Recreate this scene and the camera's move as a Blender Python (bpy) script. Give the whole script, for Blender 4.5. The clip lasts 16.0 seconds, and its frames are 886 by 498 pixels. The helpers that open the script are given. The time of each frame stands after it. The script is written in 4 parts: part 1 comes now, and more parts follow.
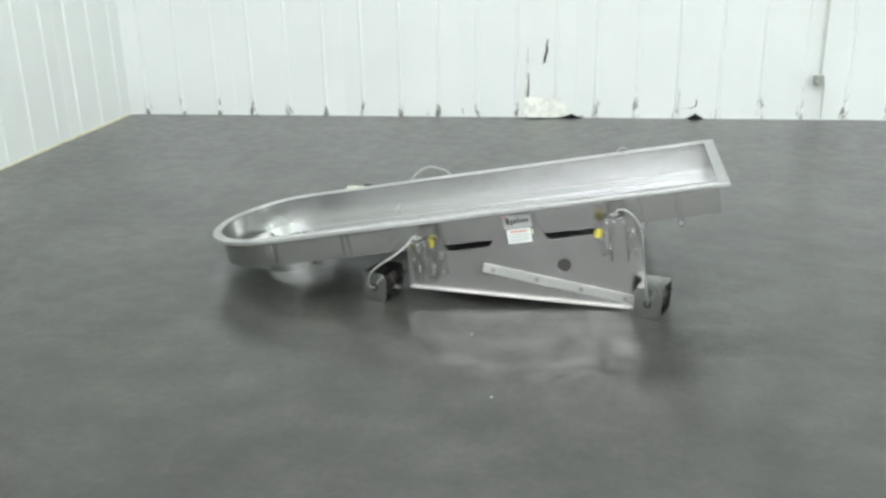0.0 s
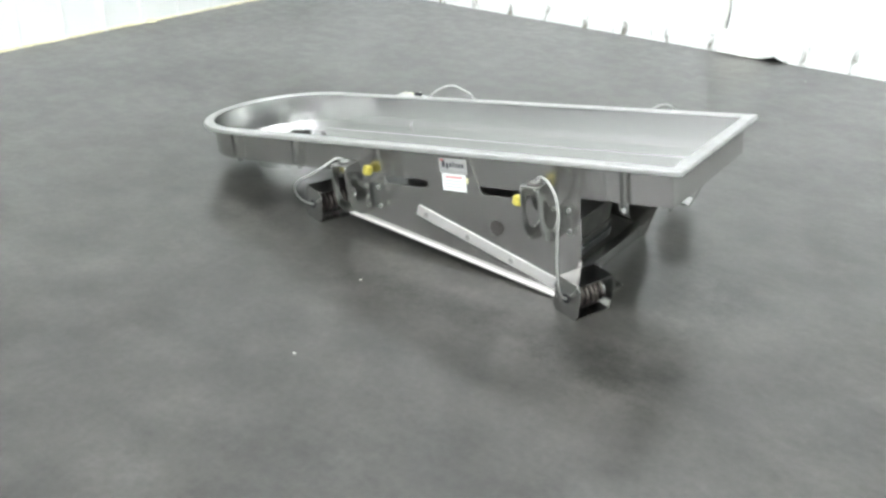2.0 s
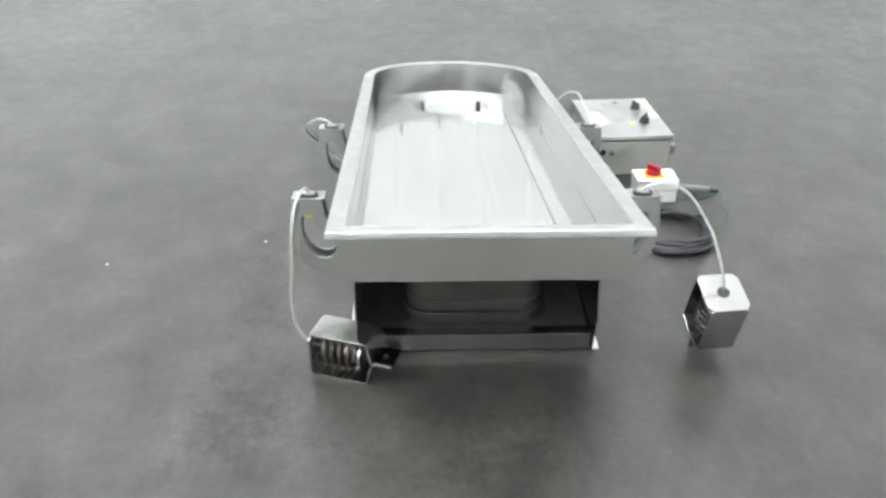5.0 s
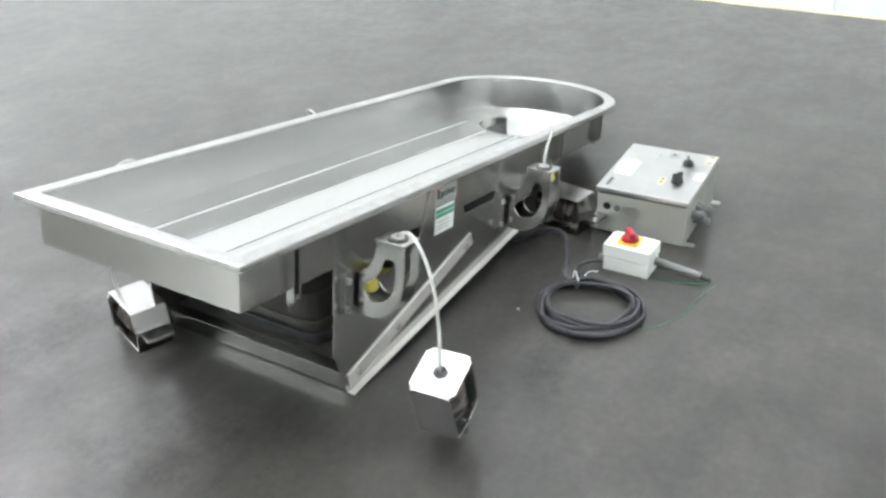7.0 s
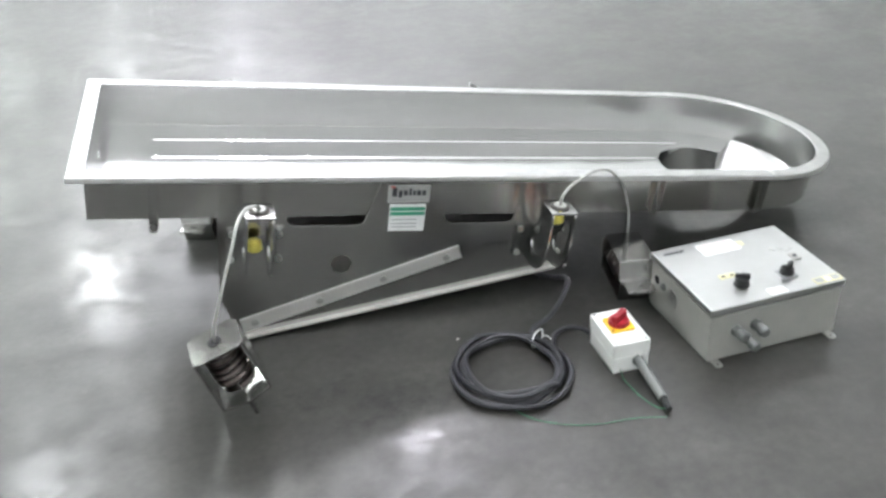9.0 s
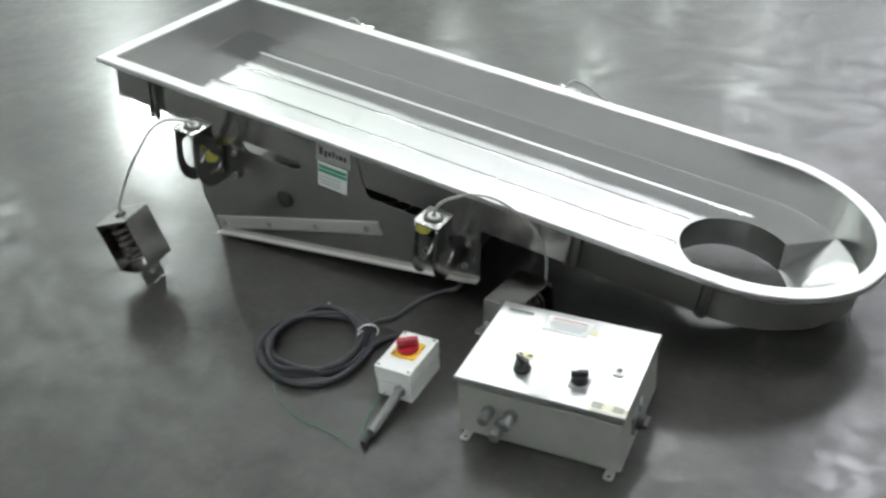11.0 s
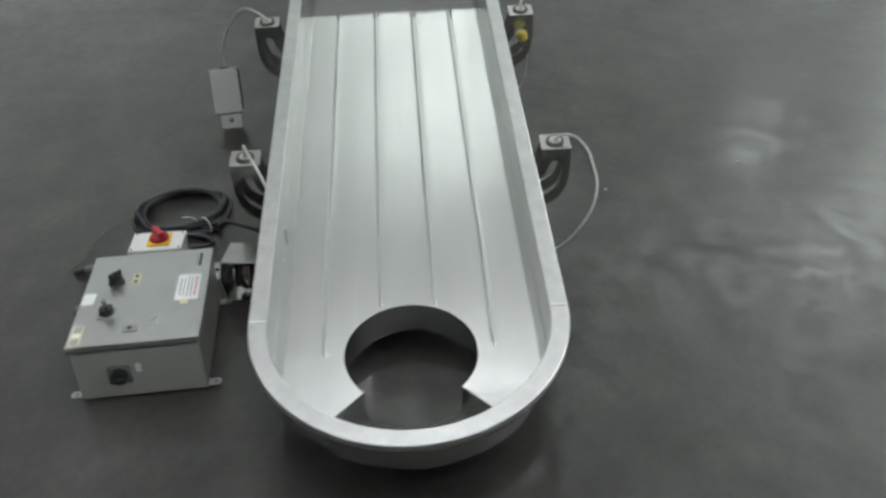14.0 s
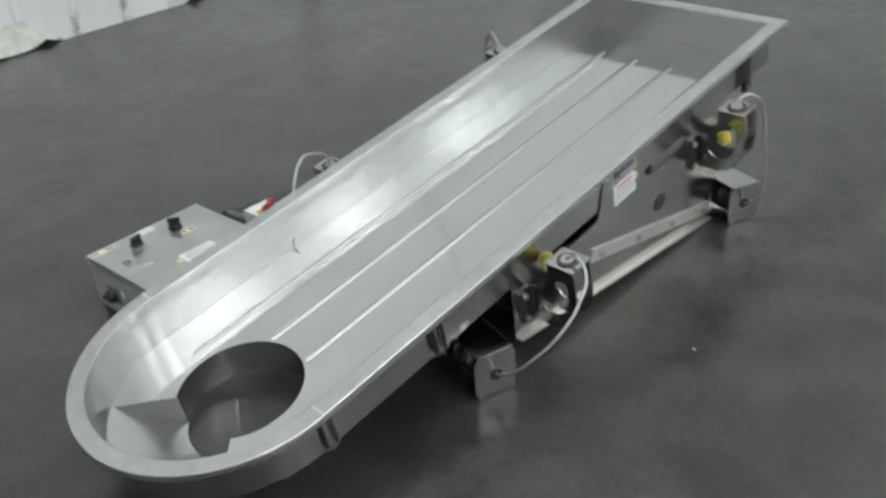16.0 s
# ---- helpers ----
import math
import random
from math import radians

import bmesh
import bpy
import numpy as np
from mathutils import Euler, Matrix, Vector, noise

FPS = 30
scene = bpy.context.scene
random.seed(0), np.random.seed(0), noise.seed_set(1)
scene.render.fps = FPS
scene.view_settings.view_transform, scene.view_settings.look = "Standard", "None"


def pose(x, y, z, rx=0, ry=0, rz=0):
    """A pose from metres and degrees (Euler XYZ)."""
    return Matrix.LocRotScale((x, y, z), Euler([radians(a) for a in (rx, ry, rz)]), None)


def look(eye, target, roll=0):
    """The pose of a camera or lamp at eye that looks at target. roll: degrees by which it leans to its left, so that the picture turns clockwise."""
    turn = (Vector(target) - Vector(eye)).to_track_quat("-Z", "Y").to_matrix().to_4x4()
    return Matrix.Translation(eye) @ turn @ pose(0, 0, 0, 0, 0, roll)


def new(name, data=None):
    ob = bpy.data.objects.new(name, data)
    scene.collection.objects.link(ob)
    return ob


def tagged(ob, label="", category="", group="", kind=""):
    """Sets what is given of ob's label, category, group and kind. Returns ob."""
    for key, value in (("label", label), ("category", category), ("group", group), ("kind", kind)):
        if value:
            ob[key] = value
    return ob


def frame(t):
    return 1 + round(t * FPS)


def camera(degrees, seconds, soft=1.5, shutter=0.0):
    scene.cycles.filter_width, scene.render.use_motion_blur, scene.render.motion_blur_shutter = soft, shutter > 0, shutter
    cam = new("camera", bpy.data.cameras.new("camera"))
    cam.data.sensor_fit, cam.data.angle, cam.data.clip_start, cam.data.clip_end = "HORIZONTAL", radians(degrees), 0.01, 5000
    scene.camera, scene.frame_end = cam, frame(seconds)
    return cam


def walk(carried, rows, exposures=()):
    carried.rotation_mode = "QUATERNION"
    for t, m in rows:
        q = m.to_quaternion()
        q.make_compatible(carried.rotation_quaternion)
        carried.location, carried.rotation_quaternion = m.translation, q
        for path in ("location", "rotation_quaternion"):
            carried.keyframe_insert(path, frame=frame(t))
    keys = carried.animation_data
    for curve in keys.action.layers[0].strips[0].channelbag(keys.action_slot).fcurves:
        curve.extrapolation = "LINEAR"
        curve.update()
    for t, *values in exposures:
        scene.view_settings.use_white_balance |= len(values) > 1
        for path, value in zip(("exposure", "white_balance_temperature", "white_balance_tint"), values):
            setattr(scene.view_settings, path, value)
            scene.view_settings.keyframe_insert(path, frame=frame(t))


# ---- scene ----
cam = camera(51.2, 16.0, 2.7, 0.3)
PATH = [
    (0, (0.603, -3.942, 1.568), (0.269, -2.093, 0.885), -1.30),
    (0.5, (0.871, -3.649, 1.557), (0.516, -1.820, 0.830), -1.40),
    (1, (1.228, -3.449, 1.550), (0.636, -1.709, 0.760), -0.40),
    (1.5, (1.591, -3.184, 1.529), (0.827, -1.540, 0.684), 2.00),
    (2, (1.915, -2.883, 1.556), (0.934, -1.387, 0.663), 2.70),
    (2.5, (2.268, -2.496, 1.554), (1.054, -1.186, 0.654), 0.40),
    (3, (2.510, -2.043, 1.538), (1.105, -0.947, 0.630), -0.20),
    (5.5, (2.850, 0.303, 1.527), (1.130, 0.098, 0.527), -0.38),
    (6, (2.742, 0.787, 1.507), (1.069, 0.312, 0.519), -1.19),
    (6.5, (2.517, 1.207, 1.494), (0.922, 0.514, 0.506), 0.03),
    (7, (2.231, 1.578, 1.499), (0.763, 0.639, 0.518), -2.15),
    (7.5, (1.893, 1.996, 1.516), (0.662, 0.802, 0.487), -2.85),
    (8, (1.507, 2.175, 1.501), (0.537, 0.776, 0.451), -2.82),
    (8.5, (1.117, 2.415, 1.502), (0.438, 0.842, 0.470), -3.47),
    (9, (0.669, 2.517, 1.495), (0.287, 0.837, 0.479), -3.33),
    (11.5, (-1.644, 2.004, 1.501), (-0.522, 0.751, 0.418), -5.45),
    (12, (-2.020, 1.701, 1.495), (-0.685, 0.705, 0.389), -7.05),
    (12.5, (-2.270, 1.292, 1.475), (-0.758, 0.585, 0.374), -8.15),
    (13, (-2.448, 0.888, 1.463), (-0.851, 0.346, 0.385), -6.04),
    (13.5, (-2.573, 0.423, 1.490), (-0.907, 0.174, 0.411), -6.42),
    (14, (-2.519, -0.006, 1.490), (-0.835, -0.077, 0.414), -2.07),
    (14.5, (-2.446, -0.460, 1.506), (-0.780, -0.212, 0.428), -2.11),
    (15, (-2.248, -0.890, 1.475), (-0.652, -0.375, 0.384), -0.71),
    (15.5, (-2.019, -1.274, 1.510), (-0.552, -0.440, 0.435), -1.44),
    (16, (-1.667, -1.588, 1.487), (-0.467, -0.355, 0.469), -4.10),
]
EXPOSURE = [(0, -0.35, 6500, 2), (1.5, 0.05, 6500, 5), (3, 0.45, 6500, 10), (6, 0.3, 6500, 10), (7.5, 0.25, 6500, 10), (9, -0.04, 6500, 10), (11.2, -0.85, 6500, 6), (12, -0.85, 6500, 6), (13, -1.18, 6500, 8), (13.5, -1.28, 6500, 8), (14, -1.32, 6500, 8), (15, -1.03, 6500, 8), (16, -1.06, 6500, 7)]
walk(cam, [(t, look(eye, target, roll)) for t, eye, target, roll in PATH], EXPOSURE)

# ---- world, lamps, exposure ----
world = bpy.data.worlds.new("world")
scene.world = world
world.use_nodes = True
world.node_tree.nodes["Background"].inputs[0].default_value = (0.75, 0.8, 0.85, 1)
world.node_tree.nodes["Background"].inputs[1].default_value = 0.05

CEIL = 10.6
LAMP_Z = 7.7
LAMPS = []  # x, y, watts down and up, colour
# first row: made-up, unseen lamps over the bay that brighten the ceiling
ROWS = ((-0.8, 5.5, ((-1.0, 980), (3.0, 720), (11.2, 260), (15.6, 440))),
        (-7.8, 115, ((-1.2, 370), (1.4, 200), (4.0, 150), (6.6, 130), (11.2, 260), (15.6, 420))),
        (-13.5, 190, ((-2.7, 330), (0.6, 230), (3.7, 200), (7.2, 150), (11.2, 260), (16.2, 420))),
        (-20.0, 110, ((-1.0, 550), (3.0, 350), (7.0, 130), (11.2, 220))),
        (-26.4, 60, ((0.2, 550), (3.8, 350), (7.0, 130), (11.2, 220))))
for ly, watts, row in ROWS:
    for lx, up_watts in row:
        tint = (0.98, 0.955, 1.06) if lx < 1 else (0.96, 0.985, 1.01) if lx < 5 else (0.93, 1.0, 0.98)
        far = 9 if lx > 16 else 0.7 if lx > 11 and ly > -8 and watts > 6 else 1
        LAMPS.append((lx, -12.9 if lx > 16 else ly, watts * far, up_watts, tint))

# ---- small tools ----


def mesh_of(bm, name):
    me = bpy.data.meshes.new(name)
    bm.normal_update()
    bm.to_mesh(me)
    bm.free()
    return me


def shade(me, angle=35):
    """Smooth, but creased at sharp edges and where a large flat face meets a narrow rounded one."""
    me.polygons.foreach_set("use_smooth", [True] * len(me.polygons))
    me.set_sharp_from_angle(angle=radians(angle))
    bm = bmesh.new()
    bm.from_mesh(me)
    areas = {f: f.calc_area() for f in bm.faces}
    for e in bm.edges:
        if e.smooth and len(e.link_faces) == 2:
            a, b = (areas[f] for f in e.link_faces)
            if max(a, b) > 6 * min(a, b) and e.calc_face_angle(0) > 0.03:
                e.smooth = False
    bm.to_mesh(me)
    bm.free()


def part(name, bm, material, parent=None, label="", smooth=True):
    """One mesh object under a thing or under a part; bm may be a bmesh or a mesh."""
    me = bm if isinstance(bm, bpy.types.Mesh) else mesh_of(bm, name)
    if smooth:
        shade(me)
    me.materials.clear()
    me.materials.append(material)
    ob = new(name, me)
    if parent is not None:
        ob.parent = parent
    if label:
        ob["label"] = label
    return ob


def box(cx, cy, cz, sx, sy, sz, bevel=0.0, segments=2, m=None):
    bm = bmesh.new()
    bmesh.ops.create_cube(bm, size=1.0)
    bmesh.ops.scale(bm, vec=(sx, sy, sz), verts=bm.verts)
    if bevel:
        bmesh.ops.bevel(bm, geom=bm.edges[:], offset=bevel, segments=segments, affect="EDGES", profile=0.6)
    bmesh.ops.translate(bm, vec=(cx, cy, cz), verts=bm.verts)
    if m is not None:
        bm.transform(m)
    return bm


def disc(r, depth, m, segments=24, r2=None, bevel=0.0):
    """A round bar along the local z of the matrix m, from z = 0 to depth."""
    bm = bmesh.new()
    bmesh.ops.create_cone(bm, cap_ends=True, segments=segments, radius1=r, radius2=r if r2 is None else r2, depth=depth)
    bmesh.ops.translate(bm, vec=(0, 0, depth / 2), verts=bm.verts)
    if bevel:
        rim = [e for e in bm.edges if len(e.link_faces) == 2 and e.calc_face_angle() > 1.0]
        bmesh.ops.bevel(bm, geom=rim, offset=bevel, segments=2, affect="EDGES")
    bm.transform(m)
    return bm


def joined(*bms):
    out = bmesh.new()
    for b in bms:
        me = b if isinstance(b, bpy.types.Mesh) else mesh_of(b, "tmp")
        out.from_mesh(me)
        bpy.data.meshes.remove(me)
    return out


def from_curve(cu, m=None):
    ob = bpy.data.objects.new("tmp", cu)
    scene.collection.objects.link(ob)
    me = bpy.data.meshes.new_from_object(ob.evaluated_get(bpy.context.evaluated_depsgraph_get()))
    bpy.data.objects.remove(ob)
    bpy.data.curves.remove(cu)
    if m is not None:
        me.transform(m)
    return me


def sheet(loops, thick, m=None, bevel=0.0008):
    """A flat plate from outlines (the first the outside, the rest holes), thick along local z, middle at 0."""
    cu = bpy.data.curves.new("tmp", "CURVE")
    cu.dimensions, cu.fill_mode = "2D", "BOTH"
    cu.extrude, cu.bevel_depth, cu.bevel_resolution = thick / 2 - bevel, bevel, 1
    cu.offset = -bevel
    for loop in loops:
        sp = cu.splines.new("POLY")
        sp.points.add(len(loop) - 1)
        for p, (x, y) in zip(sp.points, loop):
            p.co = (x, y, 0, 1)
        sp.use_cyclic_u = True
    return from_curve(cu, m)


def wire(points, r, m=None, cyclic=False, res=10, ring=5):
    """A round cable through points."""
    cu = bpy.data.curves.new("tmp", "CURVE")
    cu.dimensions, cu.bevel_depth, cu.bevel_resolution, cu.use_fill_caps = "3D", r, ring, True
    sp = cu.splines.new("BEZIER")
    sp.bezier_points.add(len(points) - 1)
    sp.resolution_u, sp.use_cyclic_u = res, cyclic
    for p, c in zip(sp.bezier_points, points):
        p.co, p.handle_left_type, p.handle_right_type = c, "AUTO", "AUTO"
    return from_curve(cu, m)


def arc(cx, cy, r, a0, a1, n):
    return [(cx + r * math.cos(radians(a0 + (a1 - a0) * i / n)), cy + r * math.sin(radians(a0 + (a1 - a0) * i / n))) for i in range(n + 1)]


def rounded(pts, r, n=5):
    """The corners of an outline, rounded by r (one radius, or one each)."""
    out = []
    for i, p in enumerate(pts):
        ri = r[i] if isinstance(r, (list, tuple)) else r
        a, b, c = Vector(pts[i - 1]), Vector(p), Vector(pts[(i + 1) % len(pts)])
        if ri <= 0:
            out.append((b.x, b.y))
            continue
        d1, d2 = (a - b), (c - b)
        k1, k2 = min(ri, d1.length * 0.45), min(ri, d2.length * 0.45)
        p1, p2 = b + d1.normalized() * k1, b + d2.normalized() * k2
        for j in range(n + 1):
            t = j / n
            q = p1 * (1 - t) ** 2 + b * 2 * t * (1 - t) + p2 * t * t
            out.append((q.x, q.y))
    return out


def rect(w, h, r=0.0, cx=0.0, cy=0.0, n=5):
    return rounded([(cx - w / 2, cy - h / 2), (cx + w / 2, cy - h / 2), (cx + w / 2, cy + h / 2), (cx - w / 2, cy + h / 2)], r, n)


def frame_of(origin, x, y):
    """A matrix with local x and y along those ways."""
    x = Vector(x).normalized()
    z = x.cross(Vector(y)).normalized()
    y = z.cross(x)
    return Matrix(((x.x, y.x, z.x, origin[0]), (x.y, y.y, z.y, origin[1]), (x.z, y.z, z.z, origin[2]), (0, 0, 0, 1)))


def thing(name, m, label, category, group=""):
    ob = new(name)
    ob.empty_display_size = 0.1
    ob.matrix_basis = m
    return tagged(ob, label, category, group)


# ---- materials ----


def mat(name, base, rough=0.5, metal=0.0, spec=0.5):
    ma = bpy.data.materials.new(name)
    ma.use_nodes = True
    b = ma.node_tree.nodes["Principled BSDF"]
    b.inputs["Base Color"].default_value = (*base, 1)
    b.inputs["Roughness"].default_value = rough
    b.inputs["Metallic"].default_value = metal
    b.inputs["Specular IOR Level"].default_value = spec
    return ma


def nodes_of(ma):
    nt = ma.node_tree
    return nt, nt.nodes["Principled BSDF"], lambda kind, **kw: set_node(nt.nodes.new(kind), kw)


def set_node(n, kw):
    for k, v in kw.items():
        n.inputs[k.replace("_", " ")].default_value = v
    return n


def ramp_node(nt, fac, stops):
    r = nt.nodes.new("ShaderNodeValToRGB")
    el = r.color_ramp.elements
    while len(el) < len(stops):
        el.new(0.5)
    for e, (p, c) in zip(el, stops):
        e.position = p
        e.color = c if len(c) == 4 else (*c, 1)
    nt.links.new(fac, r.inputs[0])
    return r.outputs[0]


def g(v):
    return (v, v, v)


def worn(ma, amount=0.12, scale=9.0, rough=(0.35, 0.55), grain=400.0, bump=0.05, stretch=(1, 1, 1)):
    """Blotches in the colour and gloss at two scales, and a fine grain."""
    nt, b, node = nodes_of(ma)
    base = tuple(b.inputs["Base Color"].default_value)[:3]
    co = nt.nodes.new("ShaderNodeTexCoord")
    mp = nt.nodes.new("ShaderNodeMapping")
    mp.inputs["Scale"].default_value = stretch
    nt.links.new(co.outputs["Object"], mp.inputs[0])
    n1 = node("ShaderNodeTexNoise", Scale=scale, Detail=6.0, Roughness=0.62)
    n2 = node("ShaderNodeTexNoise", Scale=grain, Detail=2.0)
    nt.links.new(mp.outputs[0], n1.inputs["Vector"])
    nt.links.new(mp.outputs[0], n2.inputs["Vector"])
    lo, hi = tuple(c * (1 - amount) for c in base), tuple(min(1, c * (1 + amount * 0.6)) for c in base)
    nt.links.new(ramp_node(nt, n1.outputs[0], [(0.3, lo), (0.7, hi)]), b.inputs["Base Color"])
    nt.links.new(ramp_node(nt, n1.outputs[0], [(0.3, g(rough[1])), (0.7, g(rough[0]))]), b.inputs["Roughness"])
    if bump > 0:
        bu = node("ShaderNodeBump", Strength=bump, Distance=0.002)
        nt.links.new(n2.outputs[0], bu.inputs["Height"])
        nt.links.new(bu.outputs[0], b.inputs["Normal"])
    return ma


# brushed stainless sheet: the grain runs along x
steel = worn(mat("stainless_sheet", (0.63, 0.63, 0.625), 0.27, 1.0), 0.05, 14.0, (0.065, 0.10), 160.0, 0.0, (0.05, 1, 1))
steel_plate = worn(mat("stainless_plate", (0.46, 0.45, 0.435), 0.34, 1.0), 0.07, 3.0, (0.17, 0.24), 150.0, 0.0, (0.1, 1, 1))
steel_part = worn(mat("stainless_part", (0.44, 0.435, 0.425), 0.34, 1.0), 0.06, 9.0, (0.17, 0.25), 300.0, 0.0)
steel_bar = worn(mat("satin_bar", (0.78, 0.77, 0.75), 0.5, 1.0), 0.08, 10.0, (0.48, 0.62), 200.0, 0.04, (0.1, 1, 1))
steel_rim = worn(mat("brushed_rim", (0.55, 0.55, 0.545), 0.36, 1.0), 0.12, 22.0, (0.285, 0.38), 220.0, 0.02)


def buckled(ma, scale, height):
    """Shallow dents and waves, as in welded thin sheet."""
    nt, b, node = nodes_of(ma)
    co = nt.nodes.new("ShaderNodeTexCoord")
    n = node("ShaderNodeTexNoise", Scale=scale, Detail=1.5, Roughness=0.4)
    nt.links.new(co.outputs["Object"], n.inputs["Vector"])
    bu = node("ShaderNodeBump", Strength=1.0, Distance=height)
    nt.links.new(n.outputs[0], bu.inputs["Height"])
    nt.links.new(bu.outputs[0], b.inputs["Normal"])
    return ma


buckled(steel, 5.0, 0.0016)


def brushed(ma, amount, turn):
    """Grain round the upright axis: gloss drawn out across the grain."""
    nt, b, node = nodes_of(ma)
    tg = nt.nodes.new("ShaderNodeTangent")
    tg.direction_type, tg.axis = "RADIAL", "Z"
    nt.links.new(tg.outputs[0], b.inputs["Tangent"])
    b.inputs["Anisotropic"].default_value = amount
    b.inputs["Anisotropic Rotation"].default_value = turn
    return ma


steel_wall = brushed(worn(mat("stainless_trough_wall", (0.57, 0.57, 0.565), 0.27, 1.0), 0.05, 9.0, (0.21, 0.27), 160.0, 0.0, (0.06, 1, 1)), 0.6, 0.25)
steel_bent = worn(mat("stainless_bent_sheet", (0.52, 0.52, 0.51), 0.3, 1.0), 0.06, 9.0, (0.22, 0.28), 160.0, 0.0)
# dull dark steel, with the shade under the trough put into its colour
shaded_drab = worn(mat("shaded_dull_steel", (0.052, 0.050, 0.045), 0.55, 0.3), 0.25, 12.0, (0.42, 0.62))
cover_mat = worn(mat("scorched_cover", (0.10, 0.095, 0.088), 0.6, 0.7), 0.2, 25.0, (0.5, 0.7))
zinc = worn(mat("zinc_bolt", (0.5, 0.5, 0.48), 0.4, 1.0), 0.15, 60.0, (0.3, 0.5))
rope_mat = worn(mat("wire_rope", (0.48, 0.48, 0.46), 0.42, 0.7), 0.2, 90.0, (0.35, 0.55), 900.0, 0.4)
spring_mat = worn(mat("rusty_spring", (0.12, 0.102, 0.095), 0.4, 1.0), 0.4, 40.0, (0.22, 0.42))
rubber = worn(mat("black_rubber", (0.022, 0.022, 0.024), 0.6), 0.3, 30.0, (0.5, 0.7))
cable_mat = worn(mat("black_cable", (0.024, 0.024, 0.03), 0.45), 0.3, 25.0, (0.38, 0.55), 500.0, 0.1)
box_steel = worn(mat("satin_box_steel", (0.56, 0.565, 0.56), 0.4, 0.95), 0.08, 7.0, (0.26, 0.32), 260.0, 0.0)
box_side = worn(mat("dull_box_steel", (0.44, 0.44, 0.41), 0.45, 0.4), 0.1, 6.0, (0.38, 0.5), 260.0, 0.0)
box_paint = worn(mat("grey_enamel", (0.56, 0.57, 0.53), 0.4), 0.06, 12.0, (0.33, 0.5), 260.0, 0.0)
white_plastic = worn(mat("white_plastic", (0.80, 0.81, 0.79), 0.38), 0.04, 20.0, (0.32, 0.45))
black_plastic = worn(mat("black_plastic", (0.02, 0.02, 0.022), 0.4), 0.2, 40.0, (0.32, 0.5))
red_plastic = worn(mat("red_plastic", (0.33, 0.01, 0.022), 0.35), 0.12, 30.0, (0.3, 0.42))
yellow_plastic = worn(mat("yellow_plastic", (0.85, 0.50, 0.02), 0.4), 0.08, 30.0, (0.35, 0.48))
yellow_rubber = worn(mat("yellow_urethane", (0.45, 0.39, 0.065), 0.5), 0.15, 30.0, (0.42, 0.6))
green_wire = mat("green_wire", (0.03, 0.19, 0.09), 0.5)
grey_pipe = worn(mat("grey_conduit", (0.15, 0.157, 0.152), 0.4), 0.12, 30.0, (0.38, 0.55))
label_white = worn(mat("label_white", (0.80, 0.81, 0.80), 0.45), 0.05, 40.0, (0.4, 0.5))
label_silver = worn(mat("label_silver", (0.52, 0.52, 0.51), 0.4, 0.5), 0.05, 40.0, (0.35, 0.45))
label_dark = mat("label_ink", (0.05, 0.05, 0.06), 0.5)
label_grey = mat("label_grey_ink", (0.35, 0.36, 0.36), 0.5)
label_green = mat("label_green_ink", (0.04, 0.3, 0.18), 0.5)
label_red = mat("label_red_ink", (0.6, 0.08, 0.08), 0.5)
label_pink = mat("label_faded_red_ink", (0.62, 0.26, 0.26), 0.5)
label_yellow = mat("label_yellow", (0.74, 0.70, 0.42), 0.5)
# near-black for holes, whose inner shade is given as colour, and a scuff
void_mat = mat("dark_gap", (0.012, 0.012, 0.012), 0.9)
sealant = worn(mat("yellowed_sealant", (0.66, 0.63, 0.42), 0.7), 0.25, 20.0, (0.6, 0.8))
stained = worn(mat("stained_liner", (0.77, 0.77, 0.71), 0.5), 0.3, 16.0, (0.4, 0.6))
paper = mat("paper_scrap", (0.36, 0.355, 0.33), 0.8)
roof_paint = worn(mat("ceiling_paint", (0.74, 0.75, 0.74), 0.7), 0.08, 0.6, (0.6, 0.8), 30.0, 0.05)
lamp_case = mat("lamp_housing", (0.6, 0.6, 0.6), 0.5)


